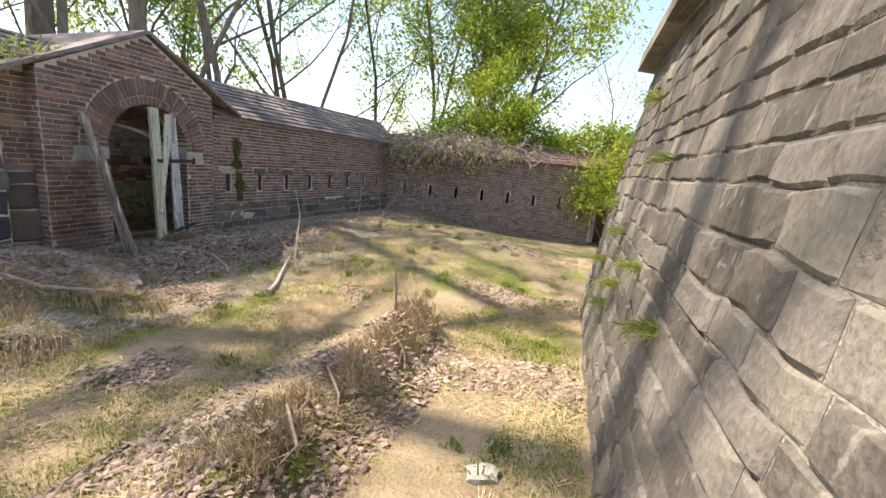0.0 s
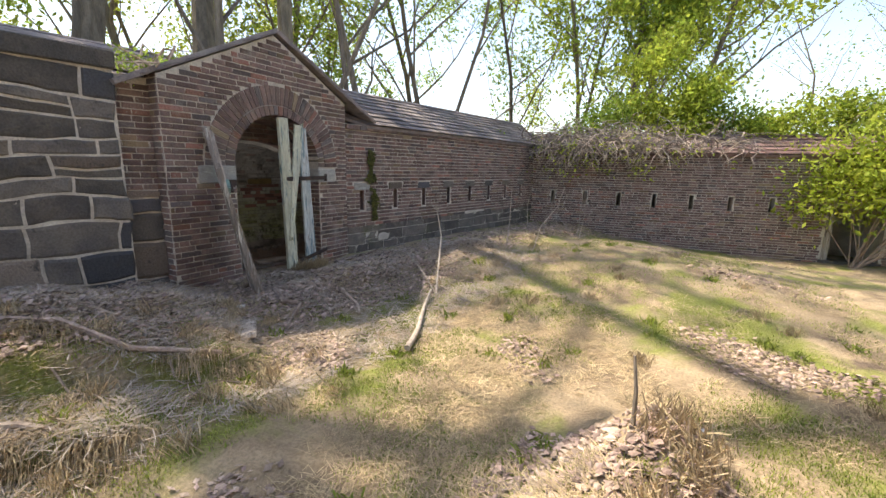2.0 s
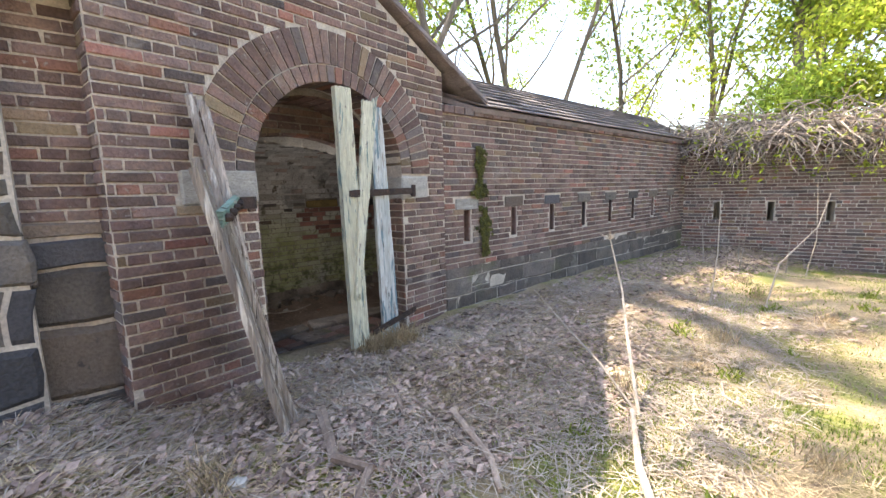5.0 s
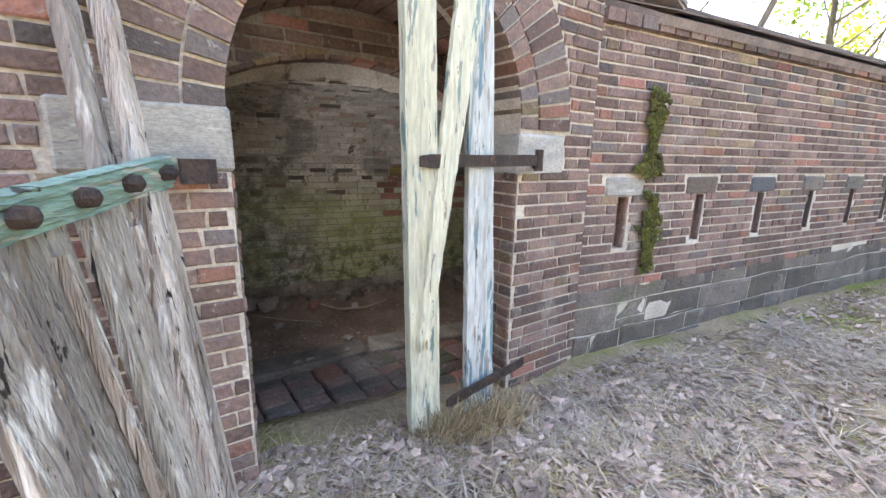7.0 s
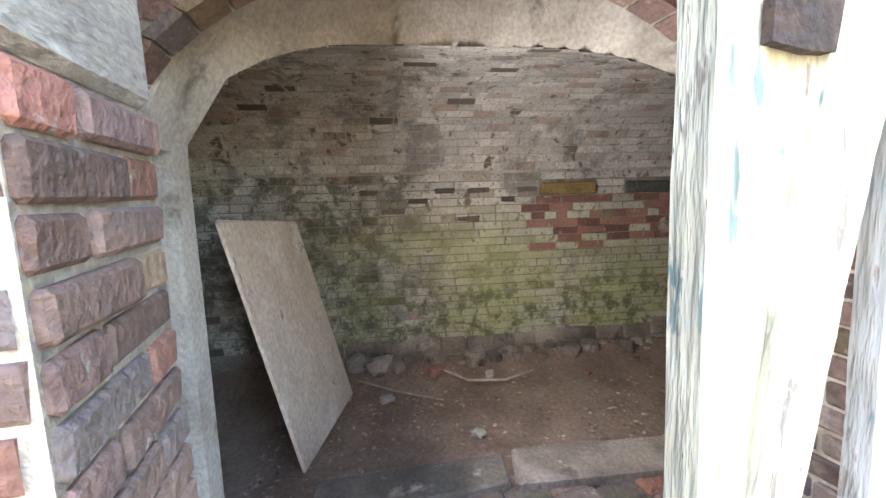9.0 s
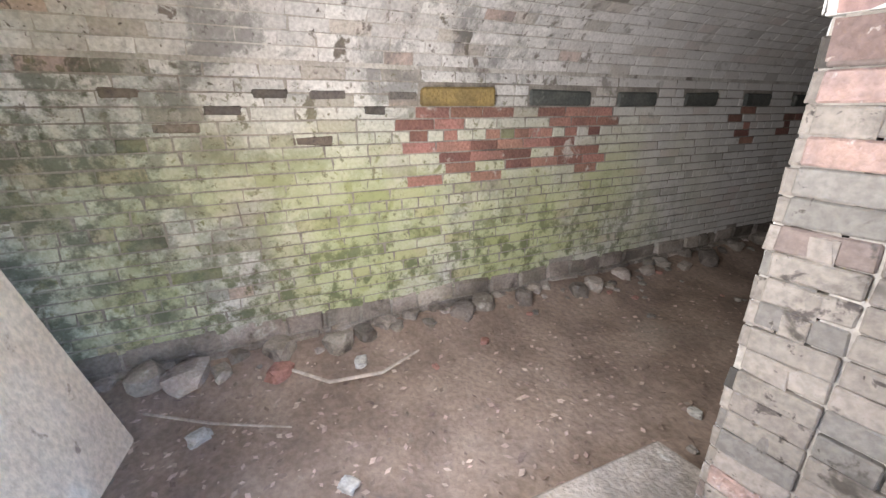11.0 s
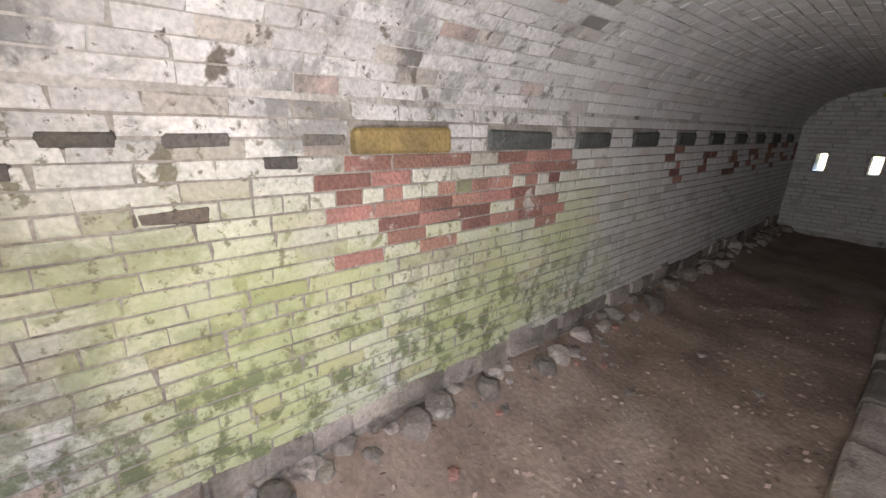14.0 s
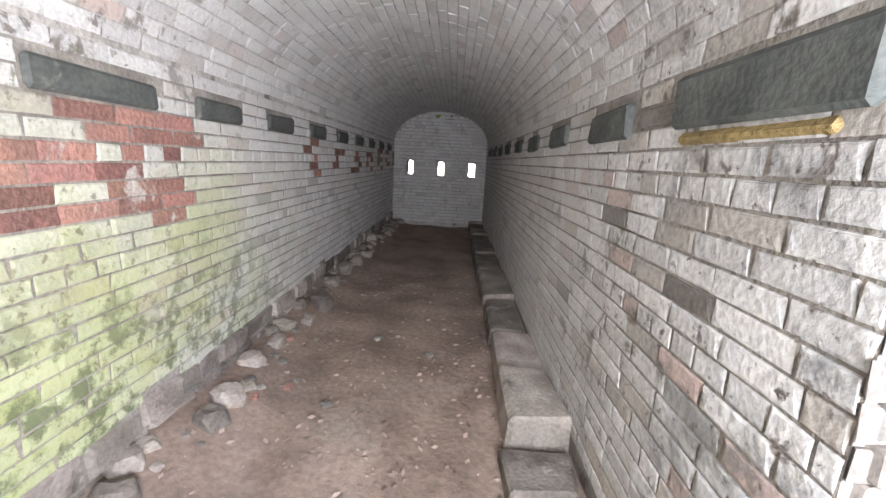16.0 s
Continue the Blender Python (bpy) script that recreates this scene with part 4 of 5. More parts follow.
under(th, block("slab", [(x, y, z) for z in (0.36, 0.50) for x, y in ((-7.06, 6.48), (-7.07, 5.50), (-6.86, 5.46), (-6.82, 6.48))], M_FOOTING, None, 0.012, "worn pale stone slab", rng=rf))
under(th, block("slab", [(x, y, z) for z in (0.36, 0.492) for x, y in ((-7.07, 5.47), (-7.02, 4.66), (-6.78, 4.66), (-6.87, 5.44))], M_FOOTING, None, 0.012, "worn pale stone slab", rng=rf))
# loose stones and litter on the gallery floor
PINK = surf("pink broken brick", (0.45, 0.24, 0.2), (0.34, 0.18, 0.15), 10, 0.9, 0.4)
tagged(rock("brick_fragment", (-8.22, 5.29, fz(-8.2, 5.29)), (0.12, 0.09, 0.09), PINK, 1), "rounded pink broken brick on the earth floor", "brick")
tagged(rock("loose_stone", (-8.20, 5.69, fz(-8.2, 5.69)), (0.08, 0.06, 0.05), M_IMPOST, 2), "small pale stone on the earth floor", "stone")
tagged(rock("loose_stone", (-7.198, 6.955, fz(-7.2, 6.95)), (0.06, 0.05, 0.04), M_IMPOST, 3), "small pale stone on the earth floor", "stone")
tagged(rock("loose_stone", (-7.5, 5.45, fz(-7.5, 5.45)), (0.07, 0.06, 0.05), M_IMPOST, 4), "small pale stone on the earth floor", "stone")
tagged(rock("loose_stone", (-8.0, 4.95, fz(-8.0, 4.95)), (0.09, 0.07, 0.06), M_IMPOST, 6), "small pale stone on the earth floor", "stone")
for k in range(26):
    x, y = rf.uniform(XL + 0.12, -7.0), rf.uniform(4.6, 8.5)
    if rf.random() < 0.6:
        x = XL + 0.15 + rf.random() ** 2 * 0.5
    q = rf.uniform(0.025, 0.06)
    tagged(rock("loose_stone", (x, y, fz(x, y)), (q, q * 0.8, q * 0.6), M_ROCK if k % 4 else PINK, 30 + k), "small broken stone on the earth floor", "stone", "rubble on the gallery floor")
s = Soup()
for k in range(2600):
    x, y = rf.uniform(XL + 0.15, XR - 0.05), 4.3 + rf.random() ** 1.5 * 6
    r, a, t = rf.uniform(0.005, 0.022), rf.random() * 6.3, rf.uniform(-0.5, 0.5)
    z = fz(x, y) + 0.008
    e, f = Vector((math.cos(a), math.sin(a), t * 0.3)) * r, Vector((-math.sin(a), math.cos(a), t)) * r * 0.5
    c = Vector((x, y, z + abs(t) * r))
    s.add([c - e, c - f, c + e, c + f], [(0, 1, 2, 3)])
lit = tagged(s.done("floor_litter", M_LITTER), "dead leaves and crumbs on the gallery floor", "litter", kind="stuff")
s = Soup()
s.tube([(-8.18, 5.35, 0.40), (-8.05, 5.5, 0.37), (-8.02, 5.75, 0.365), (-8.1, 5.98, 0.38)], [0.009, 0.01, 0.009, 0.006], 6)
tagged(s.done("stick", M_STALK), "thin bare bent stick on the earth floor", "stick")
s = Soup()
s.tube([(-8.15, 4.75, 0.39), (-8.0, 5.0, 0.365), (-7.85, 5.3, 0.35)], [0.006, 0.007, 0.004], 6)
tagged(s.done("stick", M_STALK), "thin bare stick on the earth floor", "stick")
ply = [Vector(p) for p in ((-8.065, 4.73, 0.34), (-7.30, 4.56, 0.33), (-7.28, 4.28, 1.56), (-8.03, 4.45, 1.50))]
pn = (ply[1] - ply[0]).cross(ply[3] - ply[0]).normalized() * 0.02
tagged(block("leaning_board", [*ply, *[p + pn for p in ply]], M_BOARDPALE, None, 0.003), "pale worn plywood board leaning inside the doorway", "board")


# ---- door leaves ----
def plank(name, a, b, wa, wb, across, thick, material, parent, label="", seed=0, jag=0.0):
    """A board from a to b, wa and wb wide at its ends along across; jag: a splintered upper end."""
    rng = random.Random(seed)
    a, b, across = Vector(a), Vector(b), Vector(across).normalized()
    along = (b - a).normalized()
    nrm = along.cross(across).normalized() * thick / 2
    n, m = 30, 13
    deep = [rng.uniform(-0.3, 0.3) if rng.random() > 0.22 else -0.95 for _ in range(m)]
    rows = []
    for i in range(n + 1):
        t = i / n
        w = wa + (wb - wa) * t
        row = []
        for j in range(m):
            q = j / (m - 1) - 0.5
            e = 0.004 * noise.noise((t * 14, seed, j)) + rng.uniform(-0.002, 0.002)
            end = jag * (0.7 * noise.noise((q * 9, seed, 5)) - 0.45) if i == n else (jag * 0.3 * rng.uniform(-1, 1) if i == 0 else 0)
            g = deep[j] * (0.55 + 0.45 * noise.noise((t * 5, j * 3.1, seed))) + 0.25 * noise.noise((t * 9, j * 1.7, seed + 3))
            row.append(a + (b - a) * t + across * (q * w + e) + along * end + nrm * g * 0.6)
        rows.append(row)
    s = Soup()
    front = [v + nrm for r in rows for v in r]
    back = [v - nrm for r in rows for v in r]
    k = len(front)
    fs = []
    for i in range(n):
        for j in range(m - 1):
            q = (i * m + j, i * m + j + 1, (i + 1) * m + j + 1, (i + 1) * m + j)
            fs += [q, tuple(x + k for x in q[::-1])]
        for j, o in ((0, 1), (m - 1, -1)):
            q = (i * m + j, (i + 1) * m + j, (i + 1) * m + j + k, i * m + j + k)
            fs.append(q if o > 0 else q[::-1])
    for i in (0, n):
        for j in range(m - 1):
            q = (i * m + j, i * m + j + 1, i * m + j + 1 + k, i * m + j + k)
            fs.append(q)
    s.add(front + back, fs)
    return under(parent, s.done(name, material, None, label))


door = empty("door_leaf", (-5.85, 5.6, 0.45), label="broken door leaf of pale planks with flaking paint", category="door")
ac = (-0.09, 1, 0)
plank("post", (-5.835, 5.42, 0.45), (-5.83, 5.365, 2.56), 0.15, 0.14, ac, 0.05, M_PAINT, door, "pale yellowish flaking door stile", 1, 0.02)
plank("brace", (-5.80, 5.39, 1.02), (-5.83, 5.60, 2.52), 0.05, 0.12, ac, 0.03, M_PAINT, door, "split leaning plank", 2, 0.10)
plank("board", (-5.87, 5.735, 0.46), (-5.87, 5.66, 2.46), 0.17, 0.115, ac, 0.035, M_BLUE, door, "blue and white flaking plank", 3, 0.02)


def strap(a, b, h, parent, bolts):
    a, b = Vector(a), Vector(b)
    d = (b - a).normalized()
    n = Vector((d.y, -d.x, 0))
    bm = bmesh.new()
    vv = []
    for t, k in ((0, 0.75), (0.08, 1.0), (0.5, 0.9), (0.9, 0.95), (1, 0.8)):
        p = a + (b - a) * t
        vv.append([bm.verts.new(p + n * o + Vector((0, 0, s_ * h * k / 2))) for o, s_ in ((0.006, -1), (0.006, 1), (-0.006, 1), (-0.006, -1))])
    for r0, r1 in zip(vv[:-1], vv[1:]):
        for k in range(4):
            bm.faces.new((r0[k], r0[(k + 1) % 4], r1[(k + 1) % 4], r1[k]))
    bm.faces.new(vv[0])
    bm.faces.new(vv[-1][::-1])
    me = bpy.data.meshes.new("hinge_strap")
    bm.to_mesh(me)
    bm.free()
    me.materials.append(M_IRON)
    st = under(parent, new("hinge_strap", me))
    st["label"] = "rusty iron hinge strap"
    for t in bolts:
        s = Soup()
        p = a + (b - a) * t
        s.tube([p, p + n * 0.016, p + n * 0.022], [0.013, 0.012, 0.004], 8)
        ob = s.done("bolt", M_IRON)
        ob.parent = st
        ob.matrix_parent_inverse = Matrix.Translation(-Vector(parent.location))


strap((-5.79, 5.37, 1.80), (-5.88, 6.02, 1.81), 0.055, door, (0.04, 0.18, 0.34, 0.5, 0.66, 0.8))
strap((-5.80, 5.52, 0.70), (-5.835, 5.97, 0.80), 0.05, door, (0.2, 0.5, 0.8))
s = Soup()
s.tube([(-5.88, 6.02, 1.76), (-5.88, 6.02, 1.86)], [0.02, 0.02], 8)
s.tube([(-5.88, 6.02, 1.78), (-5.99, 6.07, 1.78)], [0.015, 0.013], 6)
under(door, s.done("pintle", M_IRON, None, "rusty iron pintle"))

leaf = empty("fallen_door_leaf", (-5.2, 4.45, 0.5), label="old weathered door leaf of splintered boards leaning beside the doorway", category="door")
BOARDS = [((-5.09, 4.58, 0.48), (-5.15, 4.27, 1.98), 0.10, 0.13), ((-5.165, 4.60, 0.48), (-5.30, 4.36, 1.76), 0.08, 0.13), ((-5.22, 4.61, 0.48), (-5.66, 4.37, 2.40), 0.06, 0.055),
          ((-5.28, 4.63, 0.48), (-5.44, 4.43, 1.78), 0.07, 0.10), ((-5.335, 4.64, 0.48), (-5.69, 4.45, 2.34), 0.05, 0.05), ((-5.40, 4.66, 0.48), (-5.60, 4.51, 1.80), 0.08, 0.10)]
for k, (a, b, wa, wb) in enumerate(BOARDS):
    plank("board", a, b, wa, wb, (1, -0.4, 0.05), 0.035, M_WOODGREY, leaf, "", 20 + k, 0.14)
for k, (a, b, w) in enumerate((((-5.11, 4.62, 0.50), (-5.20, 4.36, 1.62), 0.022), ((-5.20, 4.64, 0.5), (-5.37, 4.43, 1.70), 0.026), ((-5.30, 4.67, 0.55), (-5.50, 4.49, 1.68), 0.020), ((-5.36, 4.68, 0.5), (-5.62, 4.53, 1.72), 0.030), ((-5.15, 4.63, 0.6), (-5.28, 4.41, 1.66), 0.018))):
    plank("splinter", a, b, w, w * 0.6, (1, -0.4, 0.05), 0.022, M_WOODGREY, leaf, "", 60 + k, 0.2)
plank("batten", (-5.13, 4.345, 1.70), (-5.66, 4.565, 1.77), 0.085, 0.085, (0, 0.2, 1), 0.03, M_GREENWOOD, leaf, "green painted batten with rusty bolts", 41, 0.01)
for k in range(4):
    s = Soup()
    p = Vector((-5.2, 4.39, 1.71)).lerp(Vector((-5.6, 4.55, 1.765)), k / 3)
    s.tube([p, p + Vector((0.005, 0.03, 0)), p + Vector((0.006, 0.038, 0))], [0.022, 0.019, 0.006], 8)
    under(leaf, s.done("bolt", M_IRON, None, "rusty bolt head"))
s = Soup()
s.box(on_face(PORTAL, 0.60, 0.69, 1.73, 1.80, 0.0, 0.10))
under(leaf, s.done("hinge_pin", M_IRON, None, "rusty hinge block in the impost"))


# ---- plants ----
def leaf_cloud(centres, spread, count, size, rng, squash=0.8):
    """Small bent leaves round the given centres."""
    c = np.array([centres[rng.randrange(len(centres))] for _ in range(count)])
    g = np.random.RandomState(rng.randrange(10 ** 6))
    p = c + g.normal(0, 1, (count, 3)) * np.array([spread, spread, spread * squash])
    d = g.normal(0, 1, (count, 3))
    d /= np.linalg.norm(d, axis=1)[:, None]
    e = np.cross(d, g.normal(0, 1, (count, 3)))
    e /= np.linalg.norm(e, axis=1)[:, None] + 1e-9
    r = size * g.uniform(0.6, 1.4, (count, 1))
    v = np.stack([p - d * r, p + e * r * 0.45, p + d * r, p - e * r * 0.45], 1).reshape(-1, 3)
    return v, [(4 * i, 4 * i + 1, 4 * i + 2, 4 * i + 3) for i in range(count)]


def tree(at, height, lean, seed, leaves, size, spread, material, girth=0.12, forks=7, low=0.35, label="", bare=False):
    """A tapered leaning trunk with limbs, twigs and a crown of small leaves."""
    rng = random.Random(seed)
    root = empty("tree", at, label=label, category="tree", group="trees behind the walls")
    s, tips = Soup(), []

    def limb(p, d, length, r, depth):
        pts, rad = [p], [r]
        n = 5
        for i in range(n):
            d = (d + Vector((rng.gauss(0, 0.13), rng.gauss(0, 0.13), rng.gauss(0.05, 0.08)))).normalized()
            pts.append(pts[-1] + d * length / n)
            rad.append(r * (1 - 0.75 * (i + 1) / n))
        s.tube(pts, rad, 7 if depth == 0 else 5 if depth == 1 else 4)
        if depth >= 2:
            tips.extend([pts[3], pts[4], pts[5]])
            return
        k = forks if depth == 0 else 4
        for j in range(k):
            t = low + (0.98 - low) * (j + rng.random() * 0.6) / k if depth == 0 else 0.3 + 0.65 * (j + rng.random()) / k
            i = min(int(t * n), n - 1)
            q = pts[i].lerp(pts[i + 1], t * n - i)
            a = rng.random() * 6.28
            side = Vector((math.cos(a), math.sin(a), rng.uniform(0.25, 0.9))).normalized()
            limb(q, (side + d * 0.4).normalized(), length * (0.42 if depth == 0 else 0.5) * rng.uniform(0.7, 1.2), rad[i] * 0.48, depth + 1)
        if depth == 0:
            tips.append(pts[-1])

    limb(Vector((0, 0, -0.2)), Vector((lean[0], lean[1], 1)).normalized(), height, girth, 0)
    s.done("trunk", M_BARK, root)
    if not bare and leaves:
        v, f = leaf_cloud([tuple(t) for t in tips], spread, leaves, size, rng)
        mesh_ob("crown", v, f, material, root)
    return root


TL = "tall slender tree with fresh green leaves behind the wall"
rt = random.Random(77)
for x, y, h, lean, n, m in ((-10.6, 6.6, 14, (0.05, 0.15), 900, M_LEAF), (-11, 11.0, 15, (-0.12, 0.1), 900, M_LEAF), (-11.5, 15.4, 15, (0.12, -0.1), 1200, M_LEAF), (-10.2, 18.5, 13, (-0.15, 0.1), 3500, M_LEAF),
                            (-7.6, 20.5, 12, (-0.1, 0), 4200, M_LEAFY), (-5.6, 19.6, 10, (0.05, 0), 4800, M_LEAFY), (-4.0, 19.0, 9.5, (0.08, 0.1), 4800, M_LEAFY), (-4.6, 21.2, 11, (0.05, 0.1), 5000, M_LEAF),
                            (-15, 2.6, 14, (0.1, 0.1), 4600, M_LEAF), (-15.0, -2.5, 14, (0.1, 0.1), 4000, M_LEAF), (-9.0, 21.5, 11, (0.1, 0.1), 5500, M_LEAFY), (-17, 7, 15, (0, 0.1), 7000, M_LEAF), (-17, 12, 15, (0, 0.1), 7000, M_LEAFY), (-16, 20, 15, (0.1, 0), 7000, M_LEAF), (-20, 16, 16, (0.1, 0), 7000, M_LEAFY), (-21, 9, 16, (0.1, 0), 7000, M_LEAF)):
    zg = ground_z(x, y)
    tree((x, y, zg), h * rt.uniform(0.9, 1.1), lean, rt.randrange(9999), int(n * 1.9), 0.09, 0.34, m, rt.uniform(0.10, 0.17), 12, 0.14, TL)
for x, y, h in ((-9.9, 13.6, 12), (-7.2, 23, 11), (2.0, 34, 9), (5, 36, 10), (8, 36, 9), (-10.2, 8.6, 13), (-10.4, 4.0, 13), (0.5, 33, 9), (11, 34, 9), (3.5, 30, 8), (-9.9, 10.2, 12)):
    tree((x, y, ground_z(x, y)), h, (rt.uniform(-0.25, 0.25), rt.uniform(-0.15, 0.15)), rt.randrange(9999), 500, 0.08, 0.4, M_LEAF, 0.075, 9, 0.3, "bare slender tree with few leaves behind the wall")
for x, y, h, n, m in ((-19, 3, 11, 5200, M_LEAF), (-20, 11, 11, 5200, M_LEAFY), (-18, 15.5, 10, 5000, M_LEAF), (-22, 6.5, 12, 5600, M_LEAFY), (-17.5, 0, 10, 4600, M_LEAF)):
    tree((x, y, ground_z(x, y)), h, (rt.uniform(-0.1, 0.1), rt.uniform(-0.1, 0.1)), rt.randrange(9999), n, 0.10, 0.36, m, 0.11, 12, 0.1, "smaller leafy tree standing in the wood behind")
for x, y, h, lean, g, n in ((-11.6, 2.9, 28, (0.02, 0.01), 0.36, 500), (-11.9, 4.4, 27, (0.01, 0.0), 0.30, 1100), (-11.2, 6.6, 26, (0.03, 0.02), 0.28, 300), (-12.4, -1.2, 29, (-0.02, 0.03), 0.32, 0), (-12.4, 9.4, 24, (0.03, -0.05), 0.24, 400)):
    tree((x, y, ground_z(x, y)), h, lean, rt.randrange(9999), n, 0.085, 0.30, M_LEAF, g, 5, 0.5, "tall thick-trunked tree with thin spring leaves behind the gallery")
tree((-7.0, 1.9, 2.9), 4.5, (0.05, 0.1), 5, 60, 0.07, 0.3, M_LEAF, 0.09, 2, 0.5, "thin young tree rooted behind the stone wall")


def shrub(name, at, centres, spread, count, size, material, seed, label, twigs=10):
    rng = random.Random(seed)
    root = empty(name, at, label=label, category="shrub")
    s = Soup()
    for k in range(twigs):
        c = Vector(centres[k % len(centres)]) + Vector([rng.gauss(0, spread * 0.6) for _ in range(3)])
        a = Vector((rng.uniform(-0.1, 0.1), rng.uniform(-0.1, 0.1), 0))
        mid = a.lerp(c, 0.5) + Vector([rng.gauss(0, 0.12) for _ in range(3)])
        s.tube([a, mid, c], [0.018, 0.012, 0.004], 5)
    s.done("branchwork", M_TWIG, root)["kind"] = "stuff"
    v, f = leaf_cloud(centres, spread, count, size, rng)
    mesh_ob("foliage", v, f, material, root)
    return root


g = FAR.p(6.9, 0.35, 0.0)
shrub("bush", (g.x, g.y, yard(g.x, g.y)), [(-0.3, -0.1, 1.9), (0.5, 0, 2.1), (0.2, -0.3, 1.5), (1.1, 0.2, 1.7), (-0.7, 0.1, 2.2), (0.9, 0.2, 2.4), (1.7, 0.3, 1.9), (1.6, 0.2, 1.2), (2.4, 0.5, 1.6), (0.1, 0.1, 2.6), (2.6, 0.6, 2.3), (-0.9, 0.0, 1.4), (0.6, -0.2, 2.9), (1.6, 0.2, 2.9)], 0.38, 12000, 0.06, M_LEAFY, 4, "dense bright green bush hanging over the far doorway", 18)
for k, u in enumerate((1.6, 2.6, 3.6, 4.7, 5.8, 7.2, 8.6)):
    g = FAR.p(u, -2.05, 2.9)
    hgt = (1.0, 2.5, 2.2, 0.8, 0.6, 0.8, 1.2)[k]
    cs = [(rt.uniform(-0.7, 0.7), rt.uniform(-0.5, 0.5), rt.uniform(0.1, hgt)) for _ in range(10)]
    shrub("bramble_shrub", tuple(g), cs, 0.3, (2200, 5200, 5000, 2800, 2400, 2800, 2800)[k], 0.06, M_LEAFY if k % 3 else M_LEAF, 50 + k, "leafy shrub growing on the far roof", 14)
shrub("roof_weeds", (-5.85, 4.0, 2.84), [(0, 0, 0.08), (-0.2, 0.15, 0.14), (0.05, -0.2, 0.06), (-0.35, -0.1, 0.1), (-0.1, 0.3, 0.18)], 0.09, 600, 0.022, M_LEAF, 66, "low green weeds growing on the slates beside the gable", 12)
# tangled vines over the far roof's edge
vine = empty("vines", tuple(FAR.p(2.5, 0, FTOP)), label="tangle of bare brown vines hanging over the roof edge", category="vine")
s, tips = Soup(), []
rng = random.Random(31)
for k in range(1150):
    u = rng.uniform(-0.6, 5.0) if k % 3 == 0 else rng.gauss(1.3, 0.9)
    dv = rng.uniform(-1.3, 0.15) if k % 4 else rng.uniform(0.06, 0.2)
    p = FAR.p(u, dv, FTOP + 0.06 - 0.32 * min(dv, 0) + abs(rng.gauss(0, 0.16))) - vine.location
    d = Vector((rng.gauss(0, 1), rng.gauss(-0.7, 0.7), rng.gauss(0, 0.35))).normalized()
    pts = [p]
    for i in range(5):
        d = (d + Vector((rng.gauss(0, 0.35), rng.gauss(-0.05, 0.3), rng.gauss(-0.20, 0.25)))).normalized()
        pts.append(pts[-1] + d * rng.uniform(0.08, 0.24))
    s.tube(pts, [0.014, 0.013, 0.011, 0.009, 0.007, 0.004], 4)
    tips.append(tuple(pts[-1]))
s.done("vine_tangle", M_VINE, vine)["kind"] = "stuff"
v, f = leaf_cloud(tips[::5], 0.10, 1500, 0.045, rng)
mesh_ob("foliage", v, f, M_LEAFY, vine)
# moss beside the first loophole
s = Soup()
for k in range(420):
    t = rng.random()
    z = 2.22 - 1.1 * t
    w = 0.062 * max(0.15, 0.55 + 0.9 * noise.noise((t * 6, 2, 5)))
    if 1.62 < z < 1.73:
        continue
    u = 0.46 + (0.09 if z < 1.6 else 0.02) + rng.gauss(0, w) * 0.7
    c, r = CURTAIN.p(u, 0.02, z), rng.uniform(0.012, 0.03)
    s.add([c + Vector((0, a * r, b * r)) + Vector((rng.uniform(0, 0.03), 0, 0)) for a, b in ((-1, -1), (1, -1), (1, 1), (-1, 1))] + [c + Vector((0.04, 0, -0.01))], [(0, 1, 4), (1, 2, 4), (2, 3, 4), (3, 0, 4)])
tagged(s.done("moss", M_MOSS), "dark green moss hanging beside the loophole", "moss", kind="stuff")


def tuft(at, n, length, material, seed, name="tuft", outward=(0, 0, 1), spread=0.7, label="", width=0.006, droop=0.4, into=None):
    """A tuft of thin blades."""
    rng = random.Random(seed)
    s = Soup()
    o = Vector(outward).normalized()
    for k in range(n):
        b = Vector((rng.gauss(0, 0.04), rng.gauss(0, 0.04), rng.gauss(0, 0.015)))
        d = (o + Vector((rng.gauss(0, spread), rng.gauss(0, spread), rng.gauss(0, spread * 0.5)))).normalized()
        l = length * rng.uniform(0.5, 1.2)
        sd_ = d.orthogonal().normalized() * width
        m = b + d * l * 0.55
        e = b + d * l + Vector((0, 0, -droop * l))
        s.add([b - sd_, b + sd_, m + sd_ * 0.7, m - sd_ * 0.7, e], [(0, 1, 2, 3), (3, 2, 4)])
    if into is not None:
        into.add([v + Vector(at) for v in s.v], s.f)
        return None
    ob = s.done(name, material)
    ob.location = at
    return ob


for k, (y, z) in enumerate(((4.0, 1.62), (5.6, 2.9), (5.2, 1.7), (4.6, 1.35), (4.9, 1.1), (3.2, 1.5), (6.3, 1.9), (5.9, 1.3), (2.8, 0.75), (3.3, 3.0), (6.6, 2.6), (4.2, 2.3))):
    p = Vector(scarp_p(y, z)) + SCARP.n * 0.02
    tagged(tuft(p, 60, 0.16 if k not in (1, 9) else 0.3, M_GRASS, 200 + k, "wall_plant", SCARP.n, 0.55, width=0.0035, droop=0.6), "tuft of green weed growing from the stone wall", "plant", "weeds in the fort wall")


